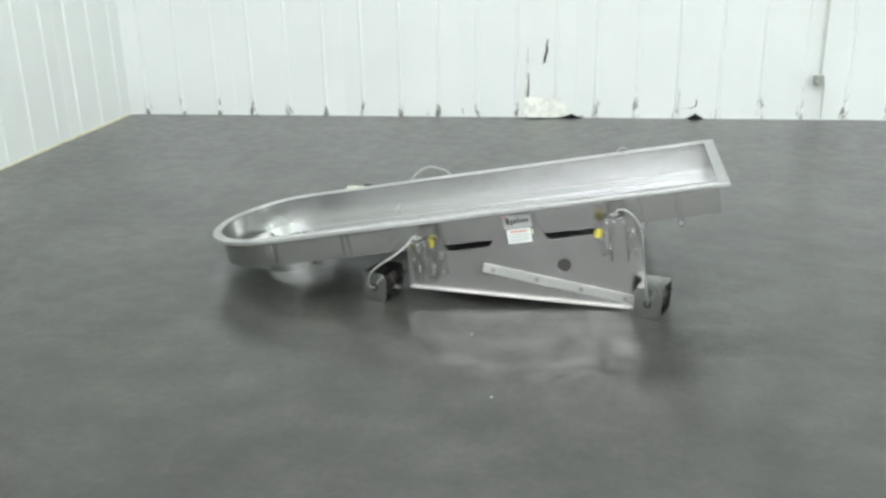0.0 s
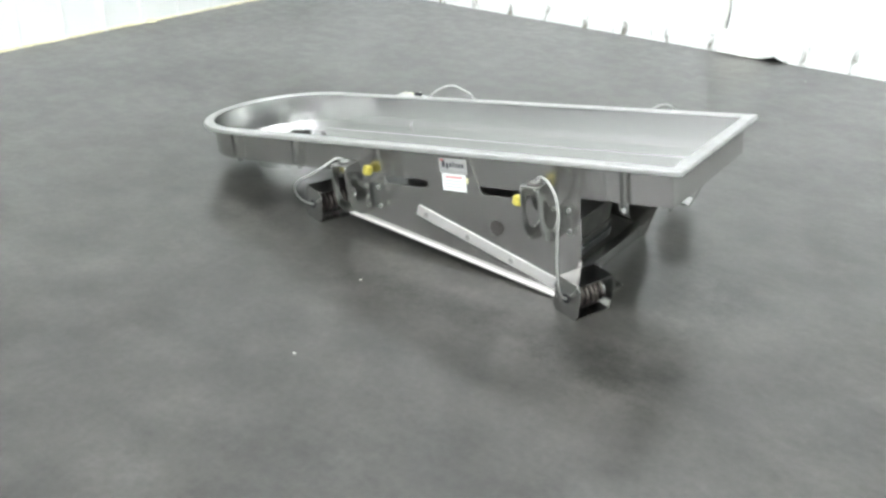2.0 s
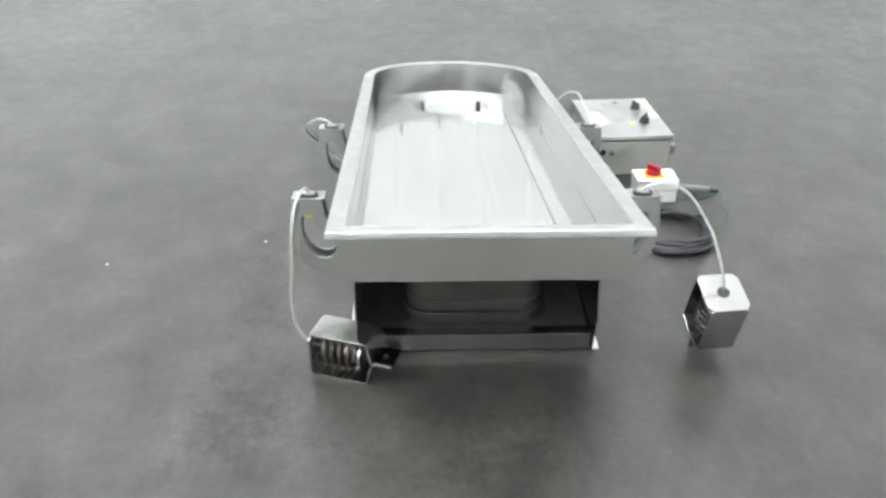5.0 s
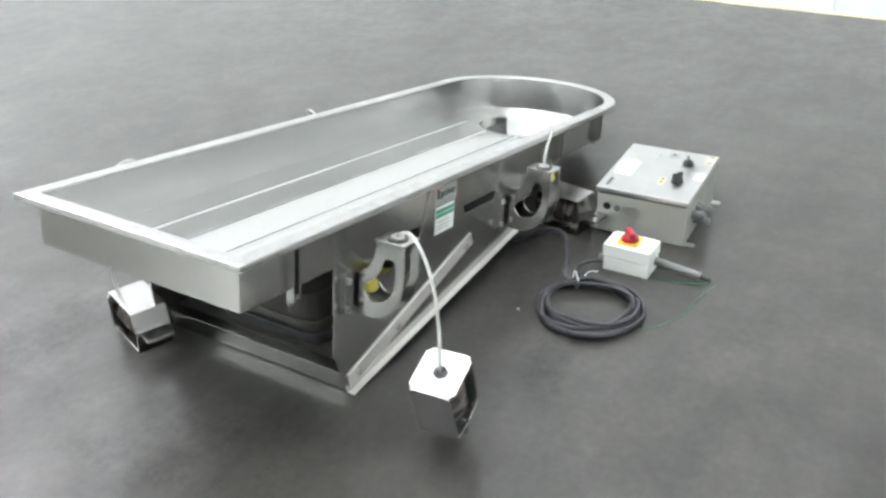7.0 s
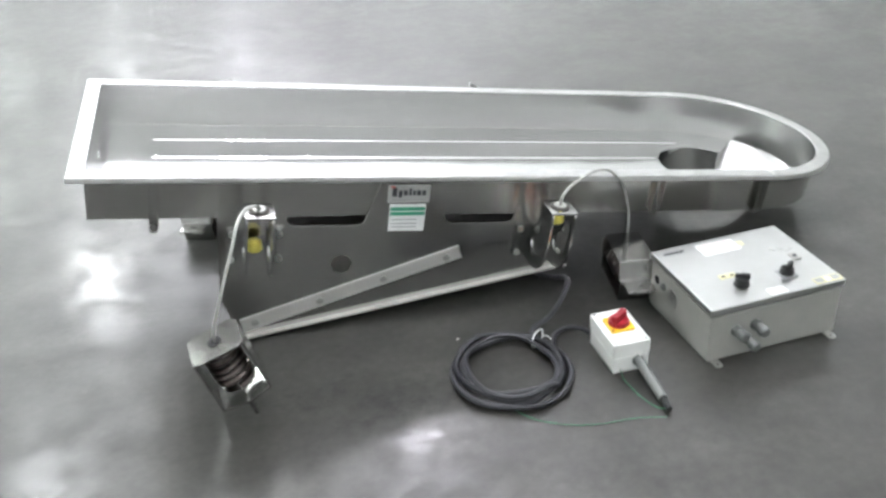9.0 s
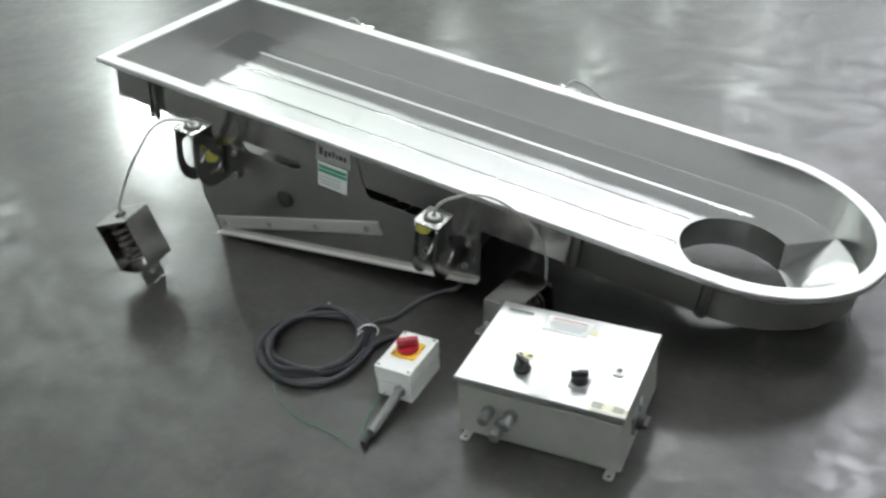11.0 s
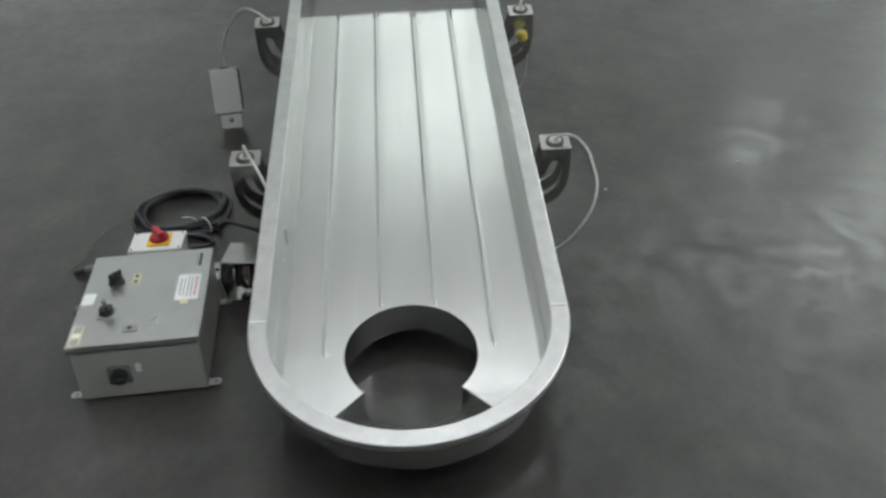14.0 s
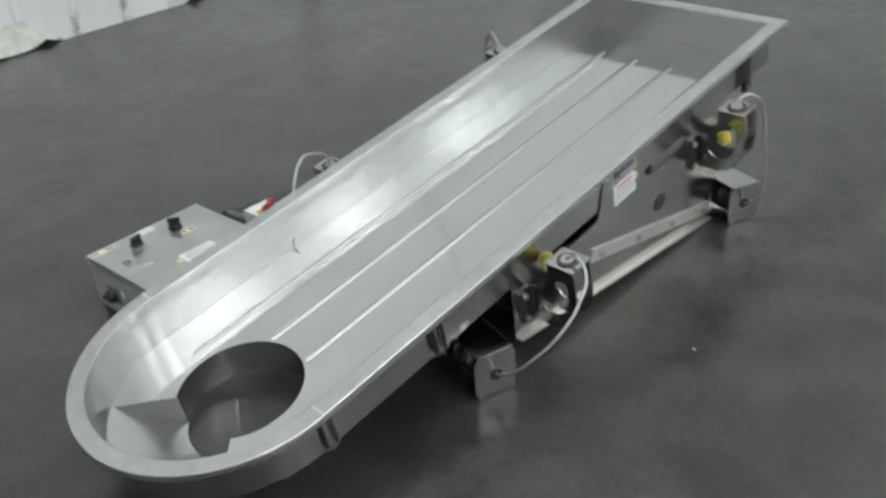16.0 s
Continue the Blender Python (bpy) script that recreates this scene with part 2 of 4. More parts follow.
def concrete():
    """Power-trowelled warehouse slab: cloudy, with patchy gloss and soft drag marks."""
    ma = mat("polished_concrete", (0.045, 0.045, 0.043), 0.22)
    nt, b, node = nodes_of(ma)
    co = nt.nodes.new("ShaderNodeTexCoord")
    big = node("ShaderNodeTexNoise", Scale=1.2, Detail=5.0, Roughness=0.6)
    mid = node("ShaderNodeTexNoise", Scale=5.0, Detail=5.0, Roughness=0.6)
    spot = node("ShaderNodeTexNoise", Scale=9.0, Detail=11.0, Roughness=0.8)
    mp = nt.nodes.new("ShaderNodeMapping")
    mp.inputs["Scale"].default_value = (1.0, 2.6, 1.0)
    mp.inputs["Rotation"].default_value = (0, 0, 0.35)
    drag = node("ShaderNodeTexNoise", Scale=2.4, Detail=5.0, Roughness=0.6)
    for n in (big, mid):
        nt.links.new(co.outputs["Object"], n.inputs["Vector"])
    nt.links.new(co.outputs["Object"], mp.inputs[0])
    nt.links.new(mp.outputs[0], drag.inputs["Vector"])

    def mix(kind, a, c, f):
        m = nt.nodes.new("ShaderNodeMix")
        m.data_type, m.blend_type = "RGBA", kind
        m.inputs[0].default_value = f
        nt.links.new(a, m.inputs[6])
        nt.links.new(c, m.inputs[7])
        return m.outputs[2]

    c1 = ramp_node(nt, big.outputs[0], [(0.25, (0.0270, 0.0262, 0.0234)), (0.75, (0.0525, 0.0510, 0.0458))])
    c2 = ramp_node(nt, mid.outputs[0], [(0.25, g(0.68)), (0.75, g(1.28))])
    c3 = ramp_node(nt, drag.outputs[0], [(0.25, g(0.74)), (0.75, g(1.2))])
    fine = node("ShaderNodeTexNoise", Scale=38.0, Detail=4.0, Roughness=0.6)
    blot = node("ShaderNodeTexNoise", Scale=7.5, Detail=12.0, Roughness=0.86)
    for n in (fine, blot):
        nt.links.new(co.outputs["Object"], n.inputs["Vector"])
    col = mix("MULTIPLY", c1, c2, 1.0)
    col = mix("MULTIPLY", col, ramp_node(nt, fine.outputs[0], [(0.3, g(0.82)), (0.7, g(1.14))]), 1.0)
    # ragged stains; the ellipses by the machine also paint in shade beside it
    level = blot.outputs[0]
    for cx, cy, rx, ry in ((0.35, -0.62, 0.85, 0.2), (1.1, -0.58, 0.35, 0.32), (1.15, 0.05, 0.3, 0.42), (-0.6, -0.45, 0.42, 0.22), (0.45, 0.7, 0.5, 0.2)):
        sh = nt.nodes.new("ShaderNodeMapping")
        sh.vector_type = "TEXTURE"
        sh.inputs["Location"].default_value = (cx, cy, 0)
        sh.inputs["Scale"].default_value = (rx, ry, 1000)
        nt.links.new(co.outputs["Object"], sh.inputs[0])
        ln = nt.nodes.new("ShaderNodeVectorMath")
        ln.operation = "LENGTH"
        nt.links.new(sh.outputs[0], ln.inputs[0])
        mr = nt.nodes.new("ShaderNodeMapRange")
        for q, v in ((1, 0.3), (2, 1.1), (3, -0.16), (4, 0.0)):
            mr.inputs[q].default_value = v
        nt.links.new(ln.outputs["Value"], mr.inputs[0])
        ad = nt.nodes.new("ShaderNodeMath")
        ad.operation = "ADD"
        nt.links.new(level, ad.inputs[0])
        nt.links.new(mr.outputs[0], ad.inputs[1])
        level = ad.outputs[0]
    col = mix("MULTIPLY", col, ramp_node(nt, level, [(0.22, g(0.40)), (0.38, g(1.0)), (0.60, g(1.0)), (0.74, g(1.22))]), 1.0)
    col = mix("MULTIPLY", col, c3, 1.0)
    # scuffs and specks
    scuff = node("ShaderNodeTexNoise", Scale=14.0, Detail=12.0, Roughness=0.85)
    nt.links.new(co.outputs["Object"], scuff.inputs["Vector"])
    col = mix("MULTIPLY", col, ramp_node(nt, scuff.outputs[0], [(0.28, g(0.55)), (0.40, g(1.0)), (0.60, g(1.0)), (0.70, g(1.6))]), 1.0)
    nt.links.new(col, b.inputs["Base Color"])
    r1 = ramp_node(nt, big.outputs[0], [(0.25, g(0.40)), (0.75, g(0.33))])
    nt.links.new(r1, b.inputs["Roughness"])
    b.inputs["Specular IOR Level"].default_value = 0.3
    # a burnished skin, worn off in patches
    nt.links.new(co.outputs["Object"], spot.inputs["Vector"])
    skin = spot.outputs[0]
    nt.links.new(ramp_node(nt, skin, [(0.39, g(0.16)), (0.48, g(0.36)), (0.515, g(0.64)), (0.63, g(0.80))]), b.inputs["Coat Weight"])
    nt.links.new(ramp_node(nt, skin, [(0.43, g(0.20)), (0.56, g(0.16))]), b.inputs["Coat Roughness"])
    return ma


def wall_paint(name, low, high):
    """White enamelled steel liner, scuffed and stained along the foot, each panel in its own way."""
    ma = mat(name, (0.82, 0.83, 0.82), 0.6)
    nt, b, node = nodes_of(ma)
    co = nt.nodes.new("ShaderNodeTexCoord")
    info = nt.nodes.new("ShaderNodeObjectInfo")
    sep = nt.nodes.new("ShaderNodeSeparateXYZ")
    nt.links.new(co.outputs["Object"], sep.inputs[0])
    add = nt.nodes.new("ShaderNodeVectorMath")
    add.operation = "ADD"
    sc = nt.nodes.new("ShaderNodeMath")
    sc.operation, sc.inputs[1].default_value = "MULTIPLY", 37.0
    nt.links.new(info.outputs["Random"], sc.inputs[0])
    nt.links.new(co.outputs["Object"], add.inputs[0])
    nt.links.new(sc.outputs[0], add.inputs[1])
    n1 = node("ShaderNodeTexNoise", Scale=9.0, Detail=7.0, Roughness=0.7, Distortion=0.7)
    n2 = node("ShaderNodeTexNoise", Scale=1.6, Detail=4.0)
    mp = nt.nodes.new("ShaderNodeMapping")
    mp.inputs["Scale"].default_value = (24, 24, 7)
    nt.links.new(add.outputs[0], mp.inputs[0])
    nt.links.new(mp.outputs[0], n1.inputs["Vector"])
    n1.inputs["Scale"].default_value = 1.0
    nt.links.new(add.outputs[0], n2.inputs["Vector"])
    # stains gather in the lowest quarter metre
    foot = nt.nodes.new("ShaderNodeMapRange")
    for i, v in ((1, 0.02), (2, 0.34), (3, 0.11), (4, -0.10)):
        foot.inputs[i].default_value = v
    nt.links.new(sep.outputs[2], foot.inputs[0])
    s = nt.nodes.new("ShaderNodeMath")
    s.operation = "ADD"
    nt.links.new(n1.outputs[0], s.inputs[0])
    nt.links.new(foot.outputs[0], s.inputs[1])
    per = nt.nodes.new("ShaderNodeMath")
    per.operation, per.inputs[1].default_value = "DIVIDE", 0.315
    nt.links.new(sep.outputs[0], per.inputs[0])
    fr = nt.nodes.new("ShaderNodeMath")
    fr.operation, fr.inputs[1].default_value = "PINGPONG", 0.5
    nt.links.new(per.outputs[0], fr.inputs[0])
    near = nt.nodes.new("ShaderNodeMapRange")  # marks sit along the ribs
    for i, v in ((1, 0.34), (2, 0.46), (3, -0.03), (4, 0.13)):
        near.inputs[i].default_value = v
    nt.links.new(fr.outputs[0], near.inputs[0])
    s2 = nt.nodes.new("ShaderNodeMath")
    s2.operation = "ADD"
    nt.links.new(s.outputs[0], s2.inputs[0])
    nt.links.new(near.outputs[0], s2.inputs[1])
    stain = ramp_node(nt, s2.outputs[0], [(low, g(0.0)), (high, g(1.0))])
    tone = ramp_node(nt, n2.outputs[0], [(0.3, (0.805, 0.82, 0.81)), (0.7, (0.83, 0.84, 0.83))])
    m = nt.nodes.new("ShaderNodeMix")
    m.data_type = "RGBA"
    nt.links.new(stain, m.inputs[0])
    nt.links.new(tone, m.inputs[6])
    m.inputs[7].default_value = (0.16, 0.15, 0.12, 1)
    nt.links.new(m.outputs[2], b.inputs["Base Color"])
    return ma


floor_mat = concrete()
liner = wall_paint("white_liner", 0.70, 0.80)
liner_clean = wall_paint("white_liner_clean", 0.82, 0.92)

# ---- setting ----
WX, WY = -3.41, 3.35  # corner of the two near walls
SLOPE = math.atan(0.03)  # the long wall's turn
FARX, FARY = 24.0, -30.0

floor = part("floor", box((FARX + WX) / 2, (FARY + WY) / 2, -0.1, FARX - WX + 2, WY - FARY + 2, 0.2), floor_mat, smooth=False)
tagged(floor, "mottled grey power-trowelled concrete floor with a dull sheen", "floor", kind="structure")

ceiling = part("ceiling", box((FARX + WX) / 2, (FARY + WY) / 2, CEIL + 0.1, FARX - WX + 2, WY - FARY + 2, 0.2), roof_paint, smooth=False)
tagged(ceiling, "high white-painted warehouse ceiling", "ceiling", kind="structure")

RIB = 0.315
PANEL = RIB * 3


def panel_mesh(high):
    """A liner panel with three trapezoid ribs, 3 bays wide, in local x, its face at local y = 0 towards -y."""
    prof = []
    for k in range(3):
        c = RIB * (k + 0.5)
        prof += [(c - 0.016, 0.0), (c - 0.007, -0.008), (c + 0.007, -0.008), (c + 0.016, 0.0)]
    prof = [(0.0, 0.0)] + prof + [(PANEL - 0.001, 0.0), (PANEL - 0.001, 0.012), (0.0, 0.012)]
    me = sheet([prof], high, None, 0.0)
    me.transform(Matrix.Translation((0, 0, high / 2)))
    shade(me, 10)
    return me


def liner_wall(name, m, length, label, high=CEIL):
    base = part(name, box(length / 2, 0.115, high / 2, length, 0.2, high), lamp_case, None, smooth=False)
    base.matrix_basis = m
    tagged(base, label, "wall", kind="structure")
    return base


wall_north = liner_wall("wall_north", pose(WX, WY, 0, 0, 0, math.degrees(SLOPE)), 27.4, "white ribbed steel liner wall, stained and dented along its foot")
wall_west = liner_wall("wall_west", pose(WX, WY - 33.0, 0, 0, 0, 90), 33.0, "white ribbed steel liner wall with yellowed sealant at its foot")
for nm, m, ln in (("wall_east", pose(FARX, WY + 1, 0, 0, 0, -90), 34.5), ("wall_south", pose(FARX, FARY, 0, 0, 0, 180), 27.5)):
    w = part(nm, box(ln / 2, 0.1, CEIL / 2, ln, 0.2, CEIL), roof_paint, None, smooth=False)
    w.matrix_basis = m
    tagged(w, "plain white far wall of the warehouse", "wall", kind="structure")


def lamp(x, y, watts, up_watts, colour):
    """A high-bay lamp: a shallow housing on two stems, its light, and an added uplight."""
    t = thing("high_bay_lamp", pose(x, y, LAMP_Z), "white high-bay lamp with an added uplight, hung under the warehouse ceiling", "lamp", "high-bay lamps")
    part("housing", box(0, 0, 0.08, 0.7, 1.3, 0.12, 0.02), lamp_case, t)
    for s in (-0.5, 0.5):
        part("stem", disc(0.012, CEIL - LAMP_Z - 0.14, pose(0, s, 0.14), 10), zinc, t)
    li = bpy.data.lights.new("lamp_light", "AREA")
    li.shape, li.size, li.size_y, li.energy, li.color = "RECTANGLE", 0.6, 1.2, watts, colour
    lo = new("lamp_light", li)
    lo.matrix_basis = pose(x, y, LAMP_Z + 0.012)
    if up_watts:  # unseen fill on top of each housing, added to brighten the ceiling
        up = bpy.data.lights.new("ceiling_fill", "AREA")
        up.shape, up.size, up.size_y, up.energy, up.color = "RECTANGLE", 0.6, 1.2, up_watts, colour
        uo = new("ceiling_fill", up)
        uo.matrix_basis = pose(x, y, LAMP_Z + 0.16, 180, 0, 0)


for L in LAMPS:
    lamp(*L)

# ---- the vibrating feeder ----
# Its own frame: x along the trough towards the square end, z square to the rim, origin at the rim's square end.
TILT = 9.4
FEED = pose(1.09, 0, 0.5675, 0, -TILT, -0.17)
HW, END, RC = 0.320, -0.040, -1.955  # half width inside, end wall, centre of the round end
DEEP, HOLE = -0.130, 0.157
feeder = thing("vibratory_feeder", FEED, "stainless steel vibratory feeder, round-ended trough, standing tilted on concrete", "feeder")


def outline(off, n=40):
    pts = [(END + off, -(HW + off)), (END + off, HW + off)]
    pts += arc(RC, 0, HW + off, 90, 270, n)
    return pts


def swept(profile):
    bm = bmesh.new()
    rings = [[bm.verts.new((x, y, w)) for x, y in outline(off)] for off, w in profile]
    for a, b in zip(rings, rings[1:] + rings[:1]):
        for i in range(len(a)):
            j = (i + 1) % len(a)
            bm.faces.new((a[i], a[j], b[j], b[i]))
    bmesh.ops.recalc_face_normals(bm, faces=bm.faces)
    return bm


trough = part("trough_wall", swept([(0, -0.1302), (0, -0.0042), (0.0013, -0.0042), (0.0013, -0.1302)]), steel_wall, feeder, "bright stainless wall of the trough")
part("trough_skirt", swept([(0.0016, -0.132), (0.0016, -0.0042), (0.003, -0.0042), (0.003, -0.132)]), steel_plate, feeder, "stainless outer skirt of the trough")
part("rim", swept([(-0.0004, -0.004), (-0.0004, -0.0015), (0.001, 0), (0.038, 0), (0.0405, -0.0012), (0.0417, -0.004), (0.0417, -0.016), (0.0387, -0.016), (0.0387, -0.004)]), steel_rim, feeder, "brushed turned-out rim")
for s in (-1, 1):
    part("rim_weld", box(0, 0, 0, 0.007, 0.038, 0.003, 0.0012, 2, pose(RC + 0.002, s * 0.340, 0.0007)), steel_bar, trough)

# floor: cut away round the outlet and in the quarter before the tip
R1 = HW - 0.001
fl = [(END + 0.001, -R1), (END + 0.001, R1)] + arc(RC, 0, R1, 90, 135, 12) + arc(RC, 0, HOLE, 135, -135, 48) + arc(RC, 0, R1, 225, 270, 12)
part("trough_floor", sheet([fl], 0.004, Matrix.Translation((0, 0, DEEP - 0.002)), 0.0003), steel, feeder, "bright brushed stainless floor sheet")

part("weld_bead", swept([(0.0002, -0.1298), (-0.0015, -0.1299), (-0.0009, -0.1287), (0.0002, -0.1282)]), steel_plate, feeder, "dull weld bead round the foot of the wall")

for y, x1 in ((-0.2, -1.955), (-0.067, -1.805), (0.067, -1.805), (0.2, -1.955)):
    bm = bmesh.new()
    x0, k = -0.185, 9
    ends = [0.0, 0.002, 0.006, 0.011, 0.018, 0.03]
    xs = [x0 - d for d in ends] + [x0 + (x1 - x0) * q / 10 for q in range(1, 10)] + [x1 + d for d in reversed(ends)]
    n = len(xs) - 1
    for x in xs:
        q = min(1.0, (min(abs(x - x0), abs(x - x1)) + 0.0004) / 0.018)
        e = math.sqrt(1 - (1 - q) ** 2)
        for j in range(k):
            v = 2 * j / (k - 1) - 1
            bm.verts.new((x, y + 0.0115 * e * v, DEEP + 0.0001 + 0.0026 * e * math.cos(math.pi * v / 2) ** 2))
    bm.verts.ensure_lookup_table()
    for i in range(n):
        for j in range(k - 1):
            bm.faces.new([bm.verts[q] for q in (i * k + j, i * k + j + 1, (i + 1) * k + j + 1, (i + 1) * k + j)])
    bmesh.ops.recalc_face_normals(bm, faces=bm.faces)
    for f in bm.faces:
        if f.normal.z < 0:
            f.normal_flip()
    part("floor_rib", bm, steel, feeder)

# sloped tip of the floor that falls towards the outlet, with its two triangular risers
DROP = -0.088
bm = bmesh.new()
ring_o, ring_i = arc(RC, 0, R1, 135, 225, 16), arc(RC, 0, HOLE - 0.001, 135, 225, 16)
vo = [bm.verts.new((*p, DEEP - 0.0005)) for p in ring_o]
vi = [bm.verts.new((*p, DEEP + DROP)) for p in ring_i]
for i in range(16):
    bm.faces.new((vo[i], vo[i + 1], vi[i + 1], vi[i]))
bmesh.ops.recalc_face_normals(bm, faces=bm.faces)
bmesh.ops.solidify(bm, geom=bm.faces[:], thickness=0.002)
for i in (0, 16):
    riser = bmesh.new()
    riser.faces.new([riser.verts.new(p) for p in ((*ring_o[i], DEEP - 0.0005), (*ring_i[i], DEEP + DROP), (*ring_i[i], DEEP - 0.0005))])
    bmesh.ops.solidify(riser, geom=riser.faces[:], thickness=0.002)
    part("slope_riser", riser, steel_bent, feeder, smooth=False)
part("outlet_slope", bm, steel_bent, feeder, "bent stainless sheet falling to the outlet")

# outlet tube, cut square; its low edge stands on the ground
bm = bmesh.new()
n = 64
lo_z = lambda x: (0.004 - 0.5675 - x * math.sin(radians(TILT))) / math.cos(radians(TILT))
w_end = lo_z(RC - HOLE - 0.003)
loops = []
for r in (HOLE, HOLE + 0.003):
    for top in (True, False):
        row = []
        for i in range(n):
            a = 2 * math.pi * (i + 0.5) / n
            x, y = RC + r * math.cos(a), r * math.sin(a)
            inside = abs(math.degrees(a) - 180) < 45
            row.append(bm.verts.new((x, y, (DEEP + (DROP if inside else -0.001)) if top else w_end)))
        loops.append(row)
for a, b in ((0, 1), (1, 3), (3, 2), (2, 0)):
    for i in range(n):
        bm.faces.new((loops[a][i], loops[a][(i + 1) % n], loops[b][(i + 1) % n], loops[b][i]))
bmesh.ops.recalc_face_normals(bm, faces=bm.faces)
part("outlet_tube", bm, steel, feeder, "short round stainless outlet tube resting on the concrete")


def bolt(x, y, z, s, r=0.011, h=0.007):
    return disc(r, h, frame_of((x, y, z), (1, 0, 0), (0, 0, -s)), 6, None, 0.0012)


SLOPE_B = (-0.297 + 0.5055) / (-1.352 + 0.418)  # foot of the side plates
plate_pts = [(-0.352, -0.0195), (-0.358, -0.372), (-0.418, -0.5055), (-1.352, -0.297), (-1.323, -0.0195), (-1.193, -0.0195),
             (-1.165, -0.159), (-0.972, -0.159), (-0.922, -0.0195), (-0.783, -0.0195), (-0.738, -0.159), (-0.538, -0.159), (-0.497, -0.0195)]
plate_r = [0, 0.02, 0.004, 0.006, 0, 0.004, 0.022, 0.022, 0.006, 0.006, 0.022, 0.022, 0.006]


def logo_plate(side, s, y, parent):
    """A name plate: the maker's mark and its writing as plain bars."""
    c = -0.857 if s > 0 else -0.848
    put = lambda w, h, cx, cz, d: box(cx, y + s * d / 2, cz, w, d, h, 0.0003)
    base = part("name_plate", put(0.116, 0.052, c, -0.066, 0.0015), label_silver, parent, "silver name plate with a dark mark")
    for cx, w, h, dz in ((-0.040, 0.013, 0.026, 0.003), (-0.024, 0.010, 0.021, -0.003), (-0.010, 0.011, 0.015, 0), (0.003, 0.007, 0.021, 0.003), (0.014, 0.007, 0.015, 0), (0.027, 0.012, 0.015, 0), (0.041, 0.010, 0.015, 0)):
        part("mark_bar", put(w, h, c + cx * -s, -0.063 + dz, 0.0022), label_dark, base)
    part("mark_dot", put(0.011, 0.006, c + 0.046 * s, -0.045, 0.0023), label_red, base)
    part("mark_line", put(0.09, 0.003, c, -0.083, 0.0022), label_grey, base)
    z0, hh = (-0.137, 0.082) if s > 0 else (-0.127, 0.063)
    lab = part("notice_label", put(0.1, hh, c, z0, 0.0015), label_white, parent, "white notice label with unreadable lines")
    if s > 0:
        for dz in (0.026, 0.012):
            part("notice_band", put(0.096, 0.011, c, z0 + dz, 0.0022), label_green, lab)
        for dz in (-0.006, -0.018, -0.028):
            part("notice_line", put(0.07, 0.003, c + 0.008, z0 + dz, 0.0022), label_grey, lab)
    else:
        part("notice_band", put(0.07, 0.008, c, z0 + 0.02, 0.0022), label_pink, lab)
        for dz in (0.006, -0.005, -0.016):
            part("notice_line", put(0.08, 0.003, c, z0 + dz, 0.0022), label_grey, lab)
        part("notice_corner", put(0.007, 0.02, c + 0.056, z0 + 0.012, 0.0022), label_yellow, lab)


ROT = Matrix(((1, 0, 0, 0), (0, 0, -1, 0), (0, 1, 0, 0), (0, 0, 0, 1)))  # sheet (x, y) to (x, z)


def upright(y):
    return Matrix.Translation((0, y, 0)) @ ROT


for s in (-1, 1):
    pl = part("side_plate", sheet([rounded(plate_pts, plate_r)], 0.005, upright(s * 0.3255)), steel_plate, feeder, "tall stainless side plate with two notches")
    # turned-out foot
    L = math.hypot(0.934, 0.2085)
    ang = math.degrees(math.atan2(-0.2085, 0.934))
    foot_m = pose(-0.885, s * 0.336, -0.4012 + 0.002, 0, -ang, 0)
    part("foot_flange", box(0, 0, 0.002, L - 0.006, 0.022, 0.004, 0.001, 2, foot_m), steel_bar, pl, "bright turned-out edge")
    # flat bar with four bolts
    bx0, bz0, bx1, bz1 = -1.022, -0.247, -0.418, -0.466
    bl, ba = math.hypot(bx1 - bx0, bz1 - bz0), math.degrees(math.atan2(bz1 - bz0, bx1 - bx0))
    bar_m = pose((bx0 + bx1) / 2, s * 0.3305, (bz0 + bz1) / 2, 0, -ba, 0)
    bar = part("flat_bar", box(0, 0, 0, bl, 0.005, 0.04, 0.0012, 2, bar_m), steel_bar, pl, "pale flat bar with four bolts")
    for k in range(4):
        t = 0.068 + k * 0.291
        part("bolt", bolt(bx0 + (bx1 - bx0) * t, s * 0.333, bz0 + (bz1 - bz0) * t, s), zinc, pl)
    part("spot_cover", disc(0.029, 0.003, frame_of((-0.684, s * 0.328, -0.277), (1, 0, 0), (0, 0, -s)), 8, None, 0.0006), cover_mat, pl, "dull dark octagonal cover")
    logo_plate(pl, s, s * 0.328, pl)
    # straps under the rim
    for x, z1, w in ((-0.197, -0.172, 0.020), (-1.6, -0.142, 0.026), (-1.943, -0.142, 0.026)):
        z0 = -0.0165
        st = joined(sheet([rounded([(x - w / 2, z0), (x - w / 2, z1), (x + w / 2, z1), (x + w / 2, z0)], [0, 0.012, 0.012, 0])], 0.004, upright(s * 0.3265)),
                    box(x - w / 2, s * 0.334, (z0 + z1) / 2 + 0.008, 0.004, 0.02, z0 - z1 - 0.02, 0.001),
                    box(x + w / 2, s * 0.334, (z0 + z1) / 2 + 0.008, 0.004, 0.02, z0 - z1 - 0.02, 0.001))
        sp = part("strap", st, steel_part, feeder, "narrow stainless channel strap under the rim")
        if z1 < -0.15:
            part("bolt", bolt(x, s * 0.328, z1 + 0.018, s, 0.008), zinc, sp)

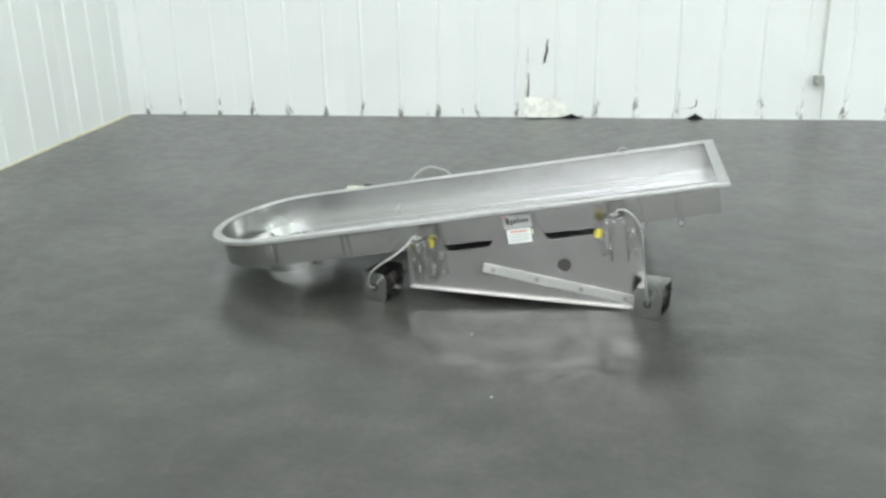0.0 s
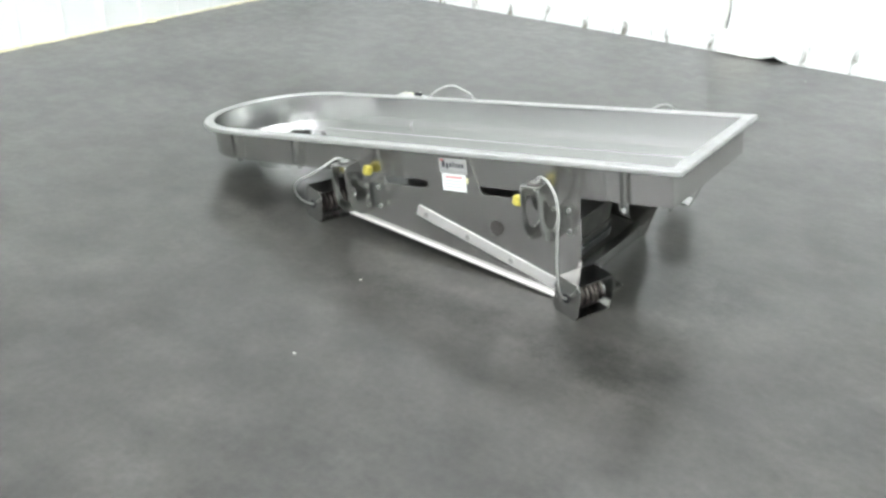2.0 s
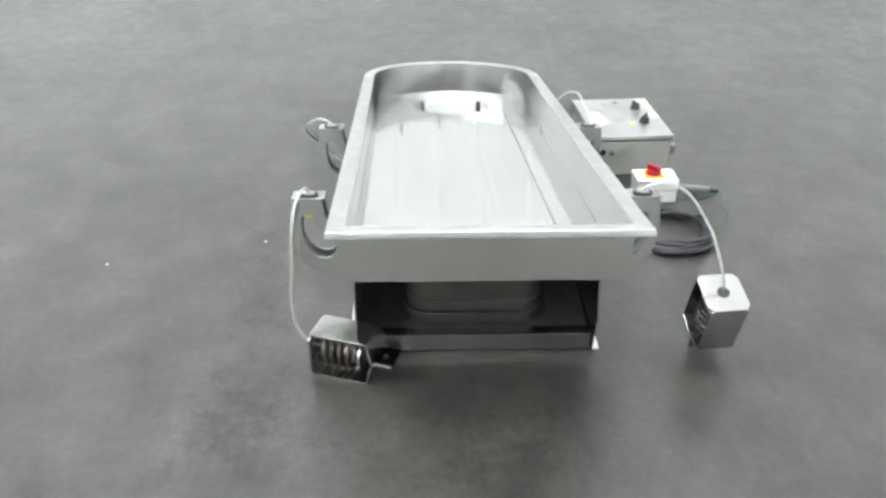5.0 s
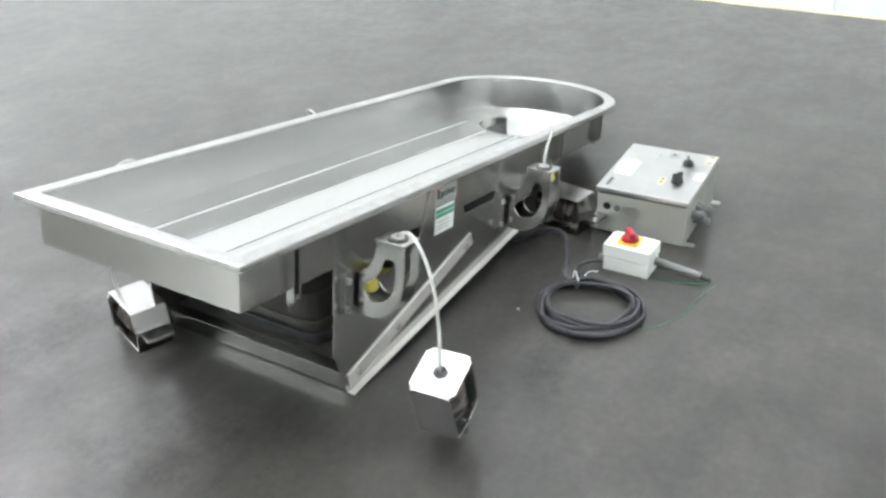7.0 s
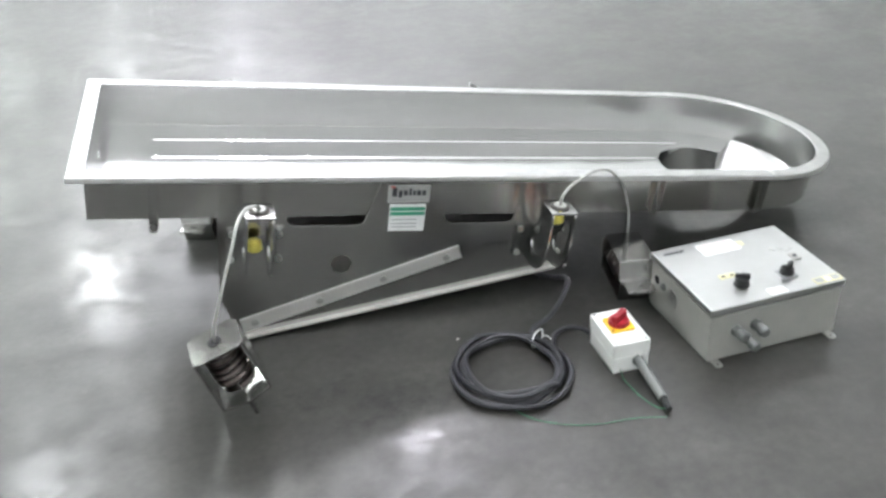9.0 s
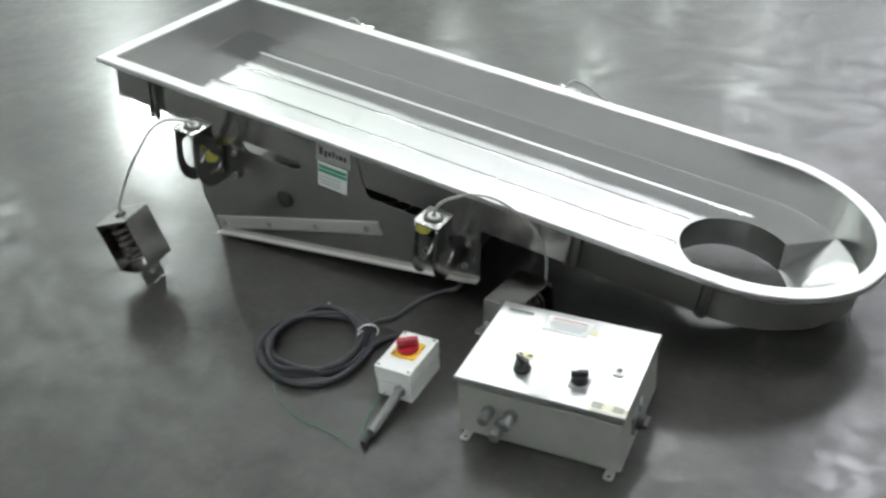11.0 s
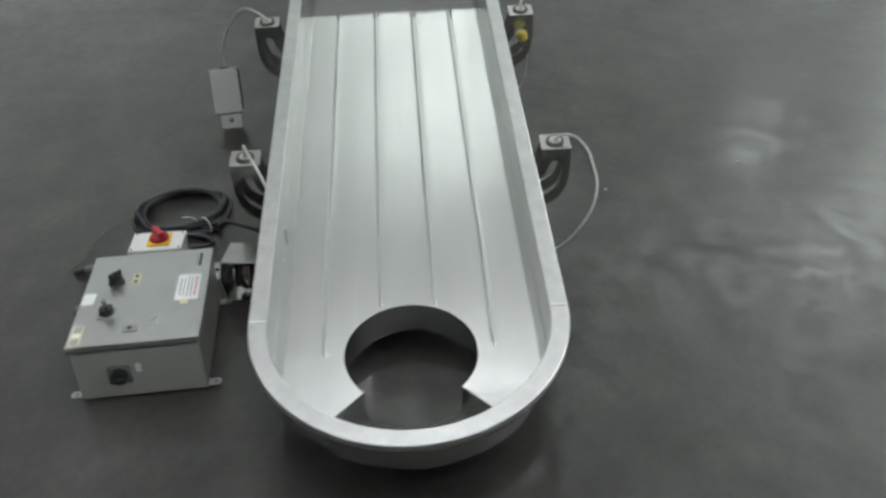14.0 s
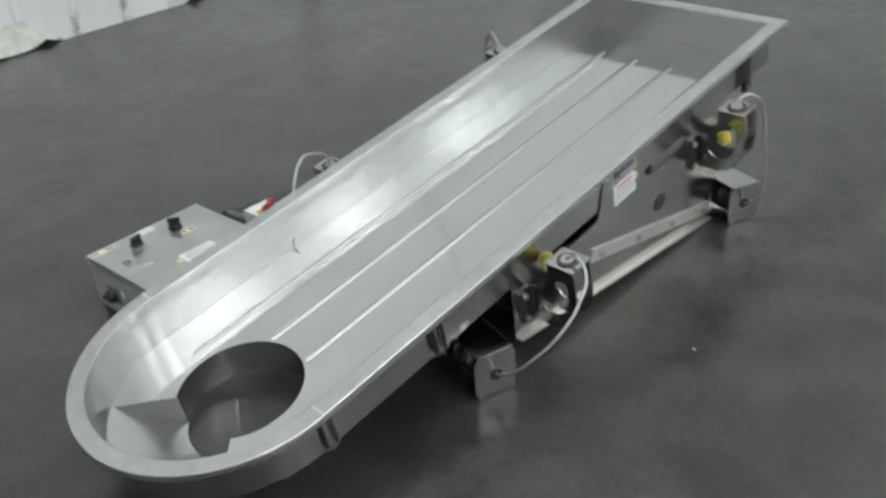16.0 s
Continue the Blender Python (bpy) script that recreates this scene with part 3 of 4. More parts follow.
# suspension brackets: two hooked cheeks under a square top plate
cheek = [(0.0, -0.262), (0.0, -0.155), (0.028, -0.15), (0.055, -0.132), (0.070, -0.105), (0.076, -0.075), (0.076, -0.058),
         (0.156, -0.058), (0.158, -0.09), (0.158, -0.15), (0.150, -0.195), (0.132, -0.23), (0.104, -0.254), (0.07, -0.264)]
eye_hole = [(0.100, -0.098), (0.132, -0.098), (0.135, -0.125), (0.132, -0.165), (0.118, -0.198), (0.092, -0.217), (0.062, -0.218), (0.044, -0.2),
            (0.043, -0.178), (0.062, -0.168), (0.082, -0.15), (0.094, -0.128)]
BUMP = {(1, -0.45): (-0.448, 0.045, -0.19), (-1, -0.45): (-0.52, 0.118, -0.118), (-1, -1.2485): (-1.226, 0.028, -0.107), (1, -1.2485): (-1.236, 0.142, -0.072)}
for s in (-1, 1):
    for u in (-0.45, -1.2485):
        yz = lambda x: Matrix(((0, 0, 1, x), (s, 0, 0, s * 0.328), (0, 1, 0, 0), (0, 0, 0, 1)))
        pieces = [sheet([rounded(cheek, 0.01, 3), rounded(eye_hole, 0.012, 3)], 0.006, yz(u + d)) for d in (-0.032, 0.032)]
        top = sheet([rect(0.074, 0.086, 0.006), arc(0, 0, 0.008, 0, 330, 11)], 0.006, Matrix.Translation((u, s * (0.328 + 0.115), -0.0565)))
        tabs = [box(u + d * 0.052, s * 0.331, -0.209, 0.044, 0.006, 0.106, 0.0015) for d in (-1, 1)]
        br = part("suspension_bracket", joined(*pieces, top, *tabs), steel_part, feeder, "hooked stainless suspension bracket with an oval window")
        for d in (-1, 1):
            part("clamp_bar", box(u + d * 0.062, s * 0.3385, -0.209, 0.016, 0.009, 0.098, 0.002), steel_part, br)
            for z in (-0.172, -0.246):
                part("bolt", bolt(u + d * 0.062, s * 0.343, z, s, 0.009), zinc, br)
        wa = sheet([arc(0, 0, 0.026, 0, 350, 35), arc(0, 0, 0.0105, 0, 345, 23)], 0.004, Matrix.Translation((u, s * 0.443, -0.0515)))
        part("washer", wa, cover_mat, br, "dull dark washer ring")
        part("ferrule", sheet([arc(0, 0, 0.0165, 0, 345, 23), arc(0, 0, 0.0075, 0, 345, 15)], 0.006, Matrix.Translation((u, s * 0.443, -0.0495))), zinc, br)
        bx, bo, bz = BUMP[(s, u)]
        part("bumper", disc(0.019, 0.034, pose(bx, s * (0.328 + bo), bz - 0.017, 12 * s, 8, 0), 20, None, 0.005), yellow_rubber, br, "yellow urethane bumper")

# cross member, base sheet and the drive housing between the plates
sb = math.degrees(math.atan(SLOPE_B))
base_m = pose(-0.418, 0, -0.5055, 0, -sb, 0)  # local -x runs up the foot of the plates
part("cross_member", joined(box(-0.012, 0, 0.028, 0.005, 0.643, 0.052, 0.0015, 2, base_m), box(-0.028, 0, 0.0525, 0.036, 0.643, 0.004, 0.0015, 2, base_m)), steel_part, feeder,
     "stainless cross member between the plates")
part("base_sheet", box(-0.48, 0, 0.046, 0.86, 0.64, 0.004, 0, 2, base_m), shaded_drab, feeder)


def tub(x0, x1, hy, z0, z1, r, m):
    pts = rounded([(x0, -hy), (x1, -hy), (x1, hy), (x0, hy)], r, 8)
    bm = joined(sheet([pts], z1 - z0, Matrix.Translation((0, 0, (z0 + z1) / 2)), 0.003))
    bm.transform(m)
    return bm


drive = part("drive_housing", tub(-0.62, -0.085, 0.185, 0.082, 0.205, 0.07, base_m), shaded_drab, feeder, "rounded grey drive housing under the trough")
part("housing_lip", tub(-0.63, -0.077, 0.193, 0.112, 0.12, 0.075, base_m), shaded_drab, drive)
part("gasket", tub(-0.632, -0.073, 0.197, 0.048, 0.082, 0.078, base_m), rubber, drive, "thick black rubber gasket")

# ---- suspension hangers, each on a wire rope from its bracket ----
PH, QH, DEP, LUG = 0.058, 0.064, 0.157, 0.068  # half widths, depth, lug


def hanger_mesh():
    """A bent strap frame along local x: the end plate at x = 0 in the yz plane, the legs at z = +-QH meeting in a lug."""
    plate = sheet([[(-PH + 0.016, -QH), (PH - 0.016, -QH), (PH, -QH + 0.016), (PH, QH - 0.016), (PH - 0.016, QH), (-PH + 0.016, QH), (-PH, QH - 0.016), (-PH, -QH + 0.016)],
                   arc(0, 0, 0.0125, 0, 340, 17)], 0.005, Matrix(((0, 0, 1, 0), (1, 0, 0, 0), (0, 1, 0, 0), (0, 0, 0, 1))))
    w = PH * 2 - 0.016
    out = [plate]
    for s in (-1, 1):
        zq = s * (QH - 0.002)
        out.append(box(DEP / 2, 0, zq, DEP, w, 0.0045, 0.0012))
        a, b = Vector((DEP, 0, zq)), Vector((DEP + 0.012, 0, s * 0.0045))
        mid, d = (a + b) / 2, b - a
        out.append(box(0, 0, 0, d.length + 0.003, w, 0.0045, 0.0012, 2, Matrix.Translation(mid) @ pose(0, 0, 0, 0, -math.degrees(math.atan2(d.z, d.x)), 0)))
        out.append(sheet([rect(LUG - 0.012, w * 0.78, 0.006, DEP + 0.011 + (LUG - 0.012) / 2, 0), arc(DEP + LUG * 0.55, 0, 0.008, 0, 330, 11)], 0.0045, Matrix.Translation((0, 0, s * 0.00235))))
    return joined(*out)


def spring_mesh():
    pts = []
    for i in range(41):
        a = 2 * math.pi * i / 8
        pts.append((0.014 + 0.106 * i / 40, 0.040 * math.cos(a), 0.040 * math.sin(a)))
    return wire(pts, 0.0085, None, False, 3, 2)


def hanger(plate, axis, side, rope, label):
    """plate: the middle of the end plate; axis: towards the lug; side: the frame's width; rope: its way from the bracket, in the world."""
    m = frame_of(plate, axis, side)
    t = thing("suspension_hanger", m, label, "hanger", "suspension hangers")
    fr = part("frame", hanger_mesh(), steel_part, t)
    part("spring", spring_mesh(), spring_mat, t, "rusty coil spring")
    part("spring_cup", disc(0.043, 0.006, Matrix.Translation((0.128, 0, 0)) @ pose(0, 0, 0, 0, 90, 0), 20, None, 0.001), steel_part, t)
    part("grommet", sheet([arc(0, 0, 0.0165, 0, 345, 23), arc(0, 0, 0.0075, 0, 340, 17)], 0.008, Matrix(((0, 0, 1, -0.002), (1, 0, 0, 0), (0, 1, 0, 0), (0, 0, 0, 1)))), rubber, t)
    inv = m.inverted()
    pts = [inv @ Vector(p) for p in rope]
    part("wire_rope", wire([tuple(p) for p in pts], 0.004, None, False, 12, 3), rope_mat, t, "pale wire rope")
    return t


def top_of(u, s):
    p = FEED @ Vector((u, s * 0.443, -0.05))
    return (p.x, p.y, p.z)


h = top_of(-0.45, 1)
hanger((0.811, 0.650, 0.220), (-0.285, -0.045, -0.957), (-0.105, 0.994, 0),
       [(h[0], h[1], h[2] - 0.03), h, (h[0] + 0.012, h[1] + 0.03, h[2] + 0.026), (0.70, 0.525, 0.478), (0.738, 0.588, 0.415), (0.785, 0.634, 0.31), (0.811, 0.65, 0.222), (0.802, 0.648, 0.19)],
       "bent stainless suspension hanger standing on its lug on the concrete")
h = top_of(-1.2485, 1)
hanger((-0.366, 0.345, 0.066), (0.15, 0.989, 0), (0.989, -0.15, 0),
       [(h[0], h[1], h[2] - 0.03), h, (h[0] - 0.015, h[1] - 0.003, h[2] + 0.035), (-0.20, 0.432, 0.378), (-0.25, 0.418, 0.387), (-0.33, 0.37, 0.33), (-0.385, 0.328, 0.22), (-0.392, 0.325, 0.12), (-0.38, 0.325, 0.075), (-0.366, 0.345, 0.066), (-0.355, 0.39, 0.066)],
       "bent stainless suspension hanger lying on its side by the control box")
h = top_of(-0.45, -1)
hanger((0.801, -0.425, 0.066), (0.34, 0.94, 0), (0.94, -0.34, 0),
       [(h[0], h[1], h[2] - 0.03), h, (h[0] + 0.02, h[1] - 0.006, h[2] + 0.024), (0.725, -0.468, 0.452), (0.757, -0.477, 0.40), (0.772, -0.484, 0.28), (0.787, -0.488, 0.17), (0.797, -0.468, 0.095), (0.801, -0.43, 0.066), (0.81, -0.40, 0.066)],
       "bent stainless suspension hanger lying on concrete by the side plate")
h = top_of(-1.2485, -1)
hanger((-0.343, -0.38, 0.066), (0.3, 0.954, 0), (0.954, -0.3, 0),
       [(h[0], h[1], h[2] - 0.03), h, (h[0] - 0.008, h[1] - 0.035, h[2] + 0.02), (-0.165, -0.517, 0.312), (-0.215, -0.536, 0.272), (-0.285, -0.535, 0.222), (-0.335, -0.492, 0.155), (-0.35, -0.42, 0.085), (-0.343, -0.38, 0.066), (-0.33, -0.35, 0.066)],
       "bent stainless suspension hanger lying under the round end of the trough")

# ---- control box ----
CB = pose(-0.574, 0.668, 0, 0, 0, 3.3)  # x towards the feeder's square end
CX, CY, CZ = 0.393, 0.310, 0.165
cbox = thing("control_box", CB, "satin grey steel control box lying on the concrete", "control box")
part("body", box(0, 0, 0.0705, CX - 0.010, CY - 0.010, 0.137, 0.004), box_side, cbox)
part("gasket", box(0, 0, 0.1425, CX - 0.020, CY - 0.020, 0.008), rubber, cbox)
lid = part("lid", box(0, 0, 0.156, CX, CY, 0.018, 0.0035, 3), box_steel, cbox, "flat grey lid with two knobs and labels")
for x, y in ((-0.17, -1), (0.17, -1), (-0.17, 1), (0.17, 1)):
    part("mounting_lug", sheet([rounded([(x - 0.011, y * (CY / 2 - 0.03)), (x + 0.011, y * (CY / 2 - 0.03)), (x + 0.011, y * (CY / 2 + 0.026)), (x - 0.011, y * (CY / 2 + 0.026))], [0, 0, 0.01, 0.01]),
                                arc(x, y * (CY / 2 + 0.013), 0.005, 0, 330, 11)], 0.004, Matrix.Translation((0, 0, 0.002))), zinc, cbox)


def on_lid(wx, wy):
    p = CB.inverted() @ Vector((wx, wy, 0))
    return p.x, p.y


def flat(w, h, x, y, z, d=0.0012):
    return box(x, y, z + d / 2, w, h, d, 0.0003)


LZ = 0.165
for wx, wy, turn in ((-0.651, 0.741, 20), (-0.517, 0.749, -35)):
    x, y = on_lid(wx, wy)
    k = part("knob", joined(disc(0.0195, 0.018, pose(x, y, LZ + 0.003), 24, 0.0165, 0.002), box(0, 0, 0, 0.038, 0.010, 0.016, 0.003, 2, pose(x, y, LZ + 0.026, 0, 0, turn))), black_plastic, lid, "black turning knob")
    part("pointer", box(0.010, 0, 0, 0.012, 0.002, 0.001, 0, 2, pose(x, y, LZ + 0.0345, 0, 0, turn)), label_white, k)
    if wx < -0.6:
        part("knob_plate", sheet([rect(0.044, 0.044, 0.004, x, y)], 0.003, Matrix.Translation((0, 0, LZ + 0.0015))), label_grey, lid)
    else:
        part("knob_plate", disc(0.021, 0.003, pose(x, y, LZ), 24), black_plastic, lid)
x, y = on_lid(-0.503, 0.702)
lb = part("lid_label", flat(0.048, 0.020, x, y, LZ), label_yellow, lid, "pale yellow label")
for dx in (-0.013, 0.012):
    part("label_mark", flat(0.012, 0.008, x + dx, y, LZ + 0.0012, 0.0006), label_dark, lb)
x, y = on_lid(-0.586, 0.803)
part("lid_label", flat(0.05, 0.03, x, y, LZ), label_white, lid, "white blank label")
x, y = on_lid(-0.735, 0.795)
lb = part("lid_label", flat(0.078, 0.026, x, y, LZ), label_yellow, lid, "small hazard label")
for dx in (-0.024, 0.024):
    part("label_mark", flat(0.024, 0.019, x + dx, y, LZ + 0.0012, 0.0006), label_grey, lb)
part("label_mark", flat(0.012, 0.019, x, y, LZ + 0.0012, 0.0006), label_white, lb)
x, y = on_lid(-0.552, 0.562)
lb = part("lid_label", flat(0.112, 0.058, x, y, LZ), label_white, lid, "large white notice label with unreadable lines")
part("label_line", flat(0.085, 0.004, x, y - 0.019, LZ + 0.0012, 0.0006), label_pink, lb)
for dy in (-0.009, 0.0, 0.009, 0.018):
    part("label_line", flat(0.092 - abs(dy), 0.003, x, y + dy, LZ + 0.0012, 0.0006), label_grey, lb)
part("label_corner", flat(0.018, 0.02, x - 0.066, y + 0.004, LZ, 0.0012), label_yellow, lb)
x, y = on_lid(-0.425, 0.550)
part("lid_mark", flat(0.062, 0.008, x, y, LZ, 0.0006), label_dark, lid)
part("lid_mark", flat(0.05, 0.004, x, y + 0.009, LZ, 0.0006), label_grey, lid)
x, y = on_lid(-0.718, 0.672)
em = part("lid_latch", sheet([rect(0.024, 0.034, 0.004, x, y)], 0.004, Matrix.Translation((0, 0, LZ + 0.002))), zinc, lid)
part("latch_slot", disc(0.006, 0.002, pose(x, y, LZ + 0.0035), 16), label_dark, em)
# the far side's switch and label
sw_m = frame_of((-CX / 2 + 0.002, 0.047, 0.071), (0, -1, 0), (0, 0, 1))
sw = part("side_switch", sheet([rect(0.056, 0.052, 0.008)], 0.006, sw_m), grey_pipe, cbox, "grey side switch plate with a black knob")
sk = part("switch_knob", disc(0.0215, 0.020, sw_m, 24, 0.019, 0.003), black_plastic, sw, "black turning knob")
part("switch_grip", box(-CX / 2 - 0.021, 0.047, 0.071, 0.012, 0.038, 0.010, 0.003), black_plastic, sk)
part("side_label", box(-CX / 2 + 0.0035, 0.001, 0.086, 0.002, 0.014, 0.024, 0.0003), label_white, cbox)
# the near side's knockouts
XF = CX / 2 - 0.005
part("cable_port", disc(0.013, 0.003, frame_of((XF - 0.001, -0.115, 0.098), (0, 1, 0), (0, 0, 1)), 24), void_mat, cbox)
part("port_ring", sheet([arc(0, 0, 0.016, 0, 345, 23), arc(0, 0, 0.0125, 0, 345, 23)], 0.004, frame_of((XF, -0.115, 0.098), (0, 1, 0), (0, 0, 1))), zinc, cbox)
part("grommet", disc(0.012, 0.008, frame_of((XF - 0.001, -0.08, 0.095), (0, 1, 0), (0, 0, 1)), 20, 0.010, 0.002), grey_pipe, cbox)
part("knockout", disc(0.026, 0.0025, frame_of((XF - 0.001, -0.03, 0.088), (0, 1, 0), (0, 0, 1)), 28, None, 0.0008), zinc, cbox)
for x, z, ln in ((0.115, 0.085, 0.045), (0.085, 0.055, 0.055), (0.06, 0.09, 0.05)):
    m = frame_of((x, CY / 2 - 0.006, z), (1, 0, 0), (0, 0, -1))
    gl = part("cable_gland", joined(disc(0.016, 0.014, m, 6, None, 0.001), disc(0.012, ln, m, 20, 0.0115, 0.001), disc(0.0155, 0.02, m @ Matrix.Translation((0, 0, ln - 0.022)), 8, 0.0135, 0.002)), grey_pipe, cbox, "pale cable gland")
    part("gland_bore", disc(0.008, 0.001, m @ Matrix.Translation((0, 0, ln - 0.0015)), 16), void_mat, gl)

# ---- isolator switch ----
IB = pose(-0.193, 0.725, 0, 0, 0, 1) @ Matrix.Diagonal((0.9, 0.9, 0.94, 1))
iso = thing("isolator_switch", IB, "white plastic isolator box with red knob, lying on the concrete", "switch")
part("base", box(0, 0, 0.025, 0.107, 0.163, 0.050, 0.004), white_plastic, iso)
cover = part("cover", box(0, 0, 0.074, 0.111, 0.168, 0.044, 0.004, 3), white_plastic, iso)
for dx, dy in ((-0.046, -0.074), (0.046, 0.074), (-0.046, 0.074), (0.046, -0.074)):
    part("screw", disc(0.004, 0.001, pose(dx, dy, 0.0957), 12), label_dark, cover)
yp = part("yellow_plate", sheet([rect(0.072, 0.072, 0.005, 0, -0.008)], 0.006, Matrix.Translation((0, 0, 0.099))), yellow_plastic, cover, "square yellow plate")
part("red_knob", joined(disc(0.0315, 0.014, pose(0, -0.008, 0.102), 32, 0.029, 0.003), box(0, 0, 0, 0.060, 0.020, 0.024, 0.005, 3, pose(0, -0.008, 0.124, 0, 0, 35))), red_plastic, cover, "red turning handle")
part("keyhole", disc(0.004, 0.001, pose(0.029, 0.021, 0.1018), 12), label_dark, yp)
m = frame_of((-0.02, 0.078, 0.034), (1, 0, 0), (0, 0, -1))
part("cable_gland", joined(disc(0.017, 0.012, m, 6, None, 0.001), disc(0.014, 0.026, m, 20, 0.013, 0.001)), grey_pipe, iso)
m2 = frame_of((-0.02, 0.098, 0.034), (1, 0, 0), (-0.05, 0.12, -1)) @ pose(0, 0, 0, 2, 0, 0)
pipe = part("conduit", wire([(-0.02, 0.10, 0.034), (-0.021, 0.16, 0.026), (-0.02, 0.24, 0.018)], 0.0135, None, False, 8, 5), grey_pipe, iso, "short grey conduit")
part("conduit_tip", wire([(-0.02, 0.24, 0.018), (-0.02, 0.263, 0.013), (-0.02, 0.278, 0.0105)], 0.009, None, False, 6, 3), rubber, pipe)
part("green_wire", wire([(0.03, 0.08, 0.012), (0.035, 0.11, 0.004), (0.03, 0.16, 0.003), (0.02, 0.21, 0.003), (0.0, 0.255, 0.004), (-0.014, 0.275, 0.012)], 0.0013, None, False, 8, 2), green_wire, iso, "thin green wire")
inv_i = IB.inverted()
part("green_wire", wire([tuple(inv_i @ Vector(p)) for p in ((-0.20, 0.995, 0.008), (-0.13, 0.972, 0.003), (-0.03, 0.963, 0.0025), (0.06, 0.93, 0.0025), (0.115, 0.885, 0.0025), (0.14, 0.845, 0.004))], 0.0009, None, False, 8, 2), green_wire, iso, "thin green wire")
m = frame_of((0.02, -0.078, 0.03), (1, 0, 0), (0, 0, 1))
part("cable_gland", joined(disc(0.016, 0.012, m, 6, None, 0.001), disc(0.012, 0.03, m, 20, 0.011, 0.001)), grey_pipe, iso)

# ---- coiled supply cable ----
coil = thing("cable_coil", pose(0.1, 0.715, 0), "coil of thick black cable tied on the concrete", "cable")
rnd = random.Random(4)
pts, turns, per = [], 5, 12
for i in range(turns * per + 1):
    k = i / per
    a = 2 * math.pi * k + 2.55
    r = 0.132 + 0.016 * math.sin(k * 2.4 + 0.6) + 0.006 * math.sin(a * 2 + k) + rnd.uniform(-0.002, 0.002)
    z = 0.0075 + 0.012 * (k % 2.5) + 0.004 * math.sin(a * 3 + k * 1.7)
    pts.append((r * math.cos(a), r * 1.04 * math.sin(a), max(0.0075, z)))
head = [(-0.245, -0.062, 0.030), (-0.225, -0.108, 0.022), (-0.185, -0.125, 0.012), (-0.14, -0.06, 0.012)]
tail = [(-0.125, -0.04, 0.03), (-0.10, -0.125, 0.024), (-0.16, -0.146, 0.05), (-0.22, -0.185, 0.098), (-0.247, -0.25, 0.09), (-0.24, -0.335, 0.045), (-0.22, -0.415, 0.014), (-0.19, -0.52, 0.012)]
part("black_cable", wire(head + pts[1:] + tail, 0.0072, None, False, 5, 3), cable_mat, coil)
tie = [(0.028 * math.cos(a), 0.0, 0.02 + 0.024 * math.sin(a)) for a in [2 * math.pi * i / 10 for i in range(10)]]
part("cable_tie", joined(wire(tie, 0.0018, pose(-0.105, -0.092, 0.004, 0, 0, 40), True, 4, 2), wire([(0.02, 0, 0.035), (0.04, 0.01, 0.06), (0.065, 0.015, 0.064)], 0.0013, pose(-0.105, -0.092, 0, 0, 0, 90), False, 5, 2)),
     label_white, coil, "white cable tie")

# ---- wall details ----
NX = lambda d, z, off=0.0: wall_north.matrix_basis @ Vector((d, -off, z))
du = lambda x: (x - WX) / math.cos(SLOPE)


def wall_piece(name, bm, material, parent, label=""):
    ob = part(name, bm, material, parent, label, smooth=False)
    return ob


def strip(points, width, d, z_up=False):
    """A thin crooked strip on the wall, from (distance along, height) points, widths tapering at both ends."""
    bm = bmesh.new()
    n = len(points)
    L, R = [], []
    for i, (x, z) in enumerate(points):
        w = width * math.sin(math.pi * (i + 0.35) / (n - 0.3)) if n > 2 else width
        L.append(bm.verts.new((x - w / 2, -d, z)))
        R.append(bm.verts.new((x + w / 2, -d, z)))
    for i in range(n - 1):
        bm.faces.new((L[i], L[i + 1], R[i + 1], R[i]))
    bmesh.ops.recalc_face_normals(bm, faces=bm.faces)
    bmesh.ops.solidify(bm, geom=bm.faces[:], thickness=0.001)
    return bm


g0 = du(0.128)
wall_piece("gash", strip([(g0 + 0.013, 0.622), (g0 + 0.004, 0.57), (g0 + 0.006, 0.53), (g0 - 0.008, 0.48), (g0 - 0.012, 0.44), (g0 - 0.03, 0.425)], 0.020, 0.004), void_mat, wall_north, "dark torn gash in the liner")
# bent-out flap of liner, and black patches for the shaded gaps under it
f0 = du(-0.04)
bm = bmesh.new()
rows = []
for k, (z, off) in enumerate(((0.010, 0.05), (0.04, 0.044), (0.07, 0.034), (0.10, 0.024), (0.13, 0.014), (0.16, 0.005))):
    row = []
    for i in range(13):
        t = i / 12
        lift = (0.03 * math.exp(-((t - 0.93) / 0.10) ** 2)) if k == 0 else 0
        wob = 0.010 * math.sin(5 * t + k * 0.7) * (1 - k / 6)
        row.append(bm.verts.new((f0 + 0.40 * t * (1 - 0.06 * k), -(off * (1 - 0.55 * t) + wob * 0.5 + 0.004), z + lift + 0.004 * math.sin(9 * t))))
    rows.append(row)
for a, b in zip(rows, rows[1:]):
    for i in range(12):
        bm.faces.new((a[i], a[i + 1], b[i + 1], b[i]))
bmesh.ops.recalc_face_normals(bm, faces=bm.faces)
bmesh.ops.solidify(bm, geom=bm.faces[:], thickness=0.0015)
part("torn_flap", bm, stained, wall_north, "bent-out torn flap of stained liner")
wall_piece("crease", strip([(f0 - 0.004, 0.012), (f0 + 0.012, 0.12), (f0 + 0.022, 0.26), (f0 + 0.02, 0.40), (f0 + 0.026, 0.56)], 0.03, 0.006), stained, wall_north, "bent crease beside the torn flap")
wall_piece("crease_gap", strip([(f0 + 0.010, 0.03), (f0 + 0.028, 0.14), (f0 + 0.032, 0.26), (f0 + 0.03, 0.36)], 0.012, 0.0075), void_mat, wall_north)


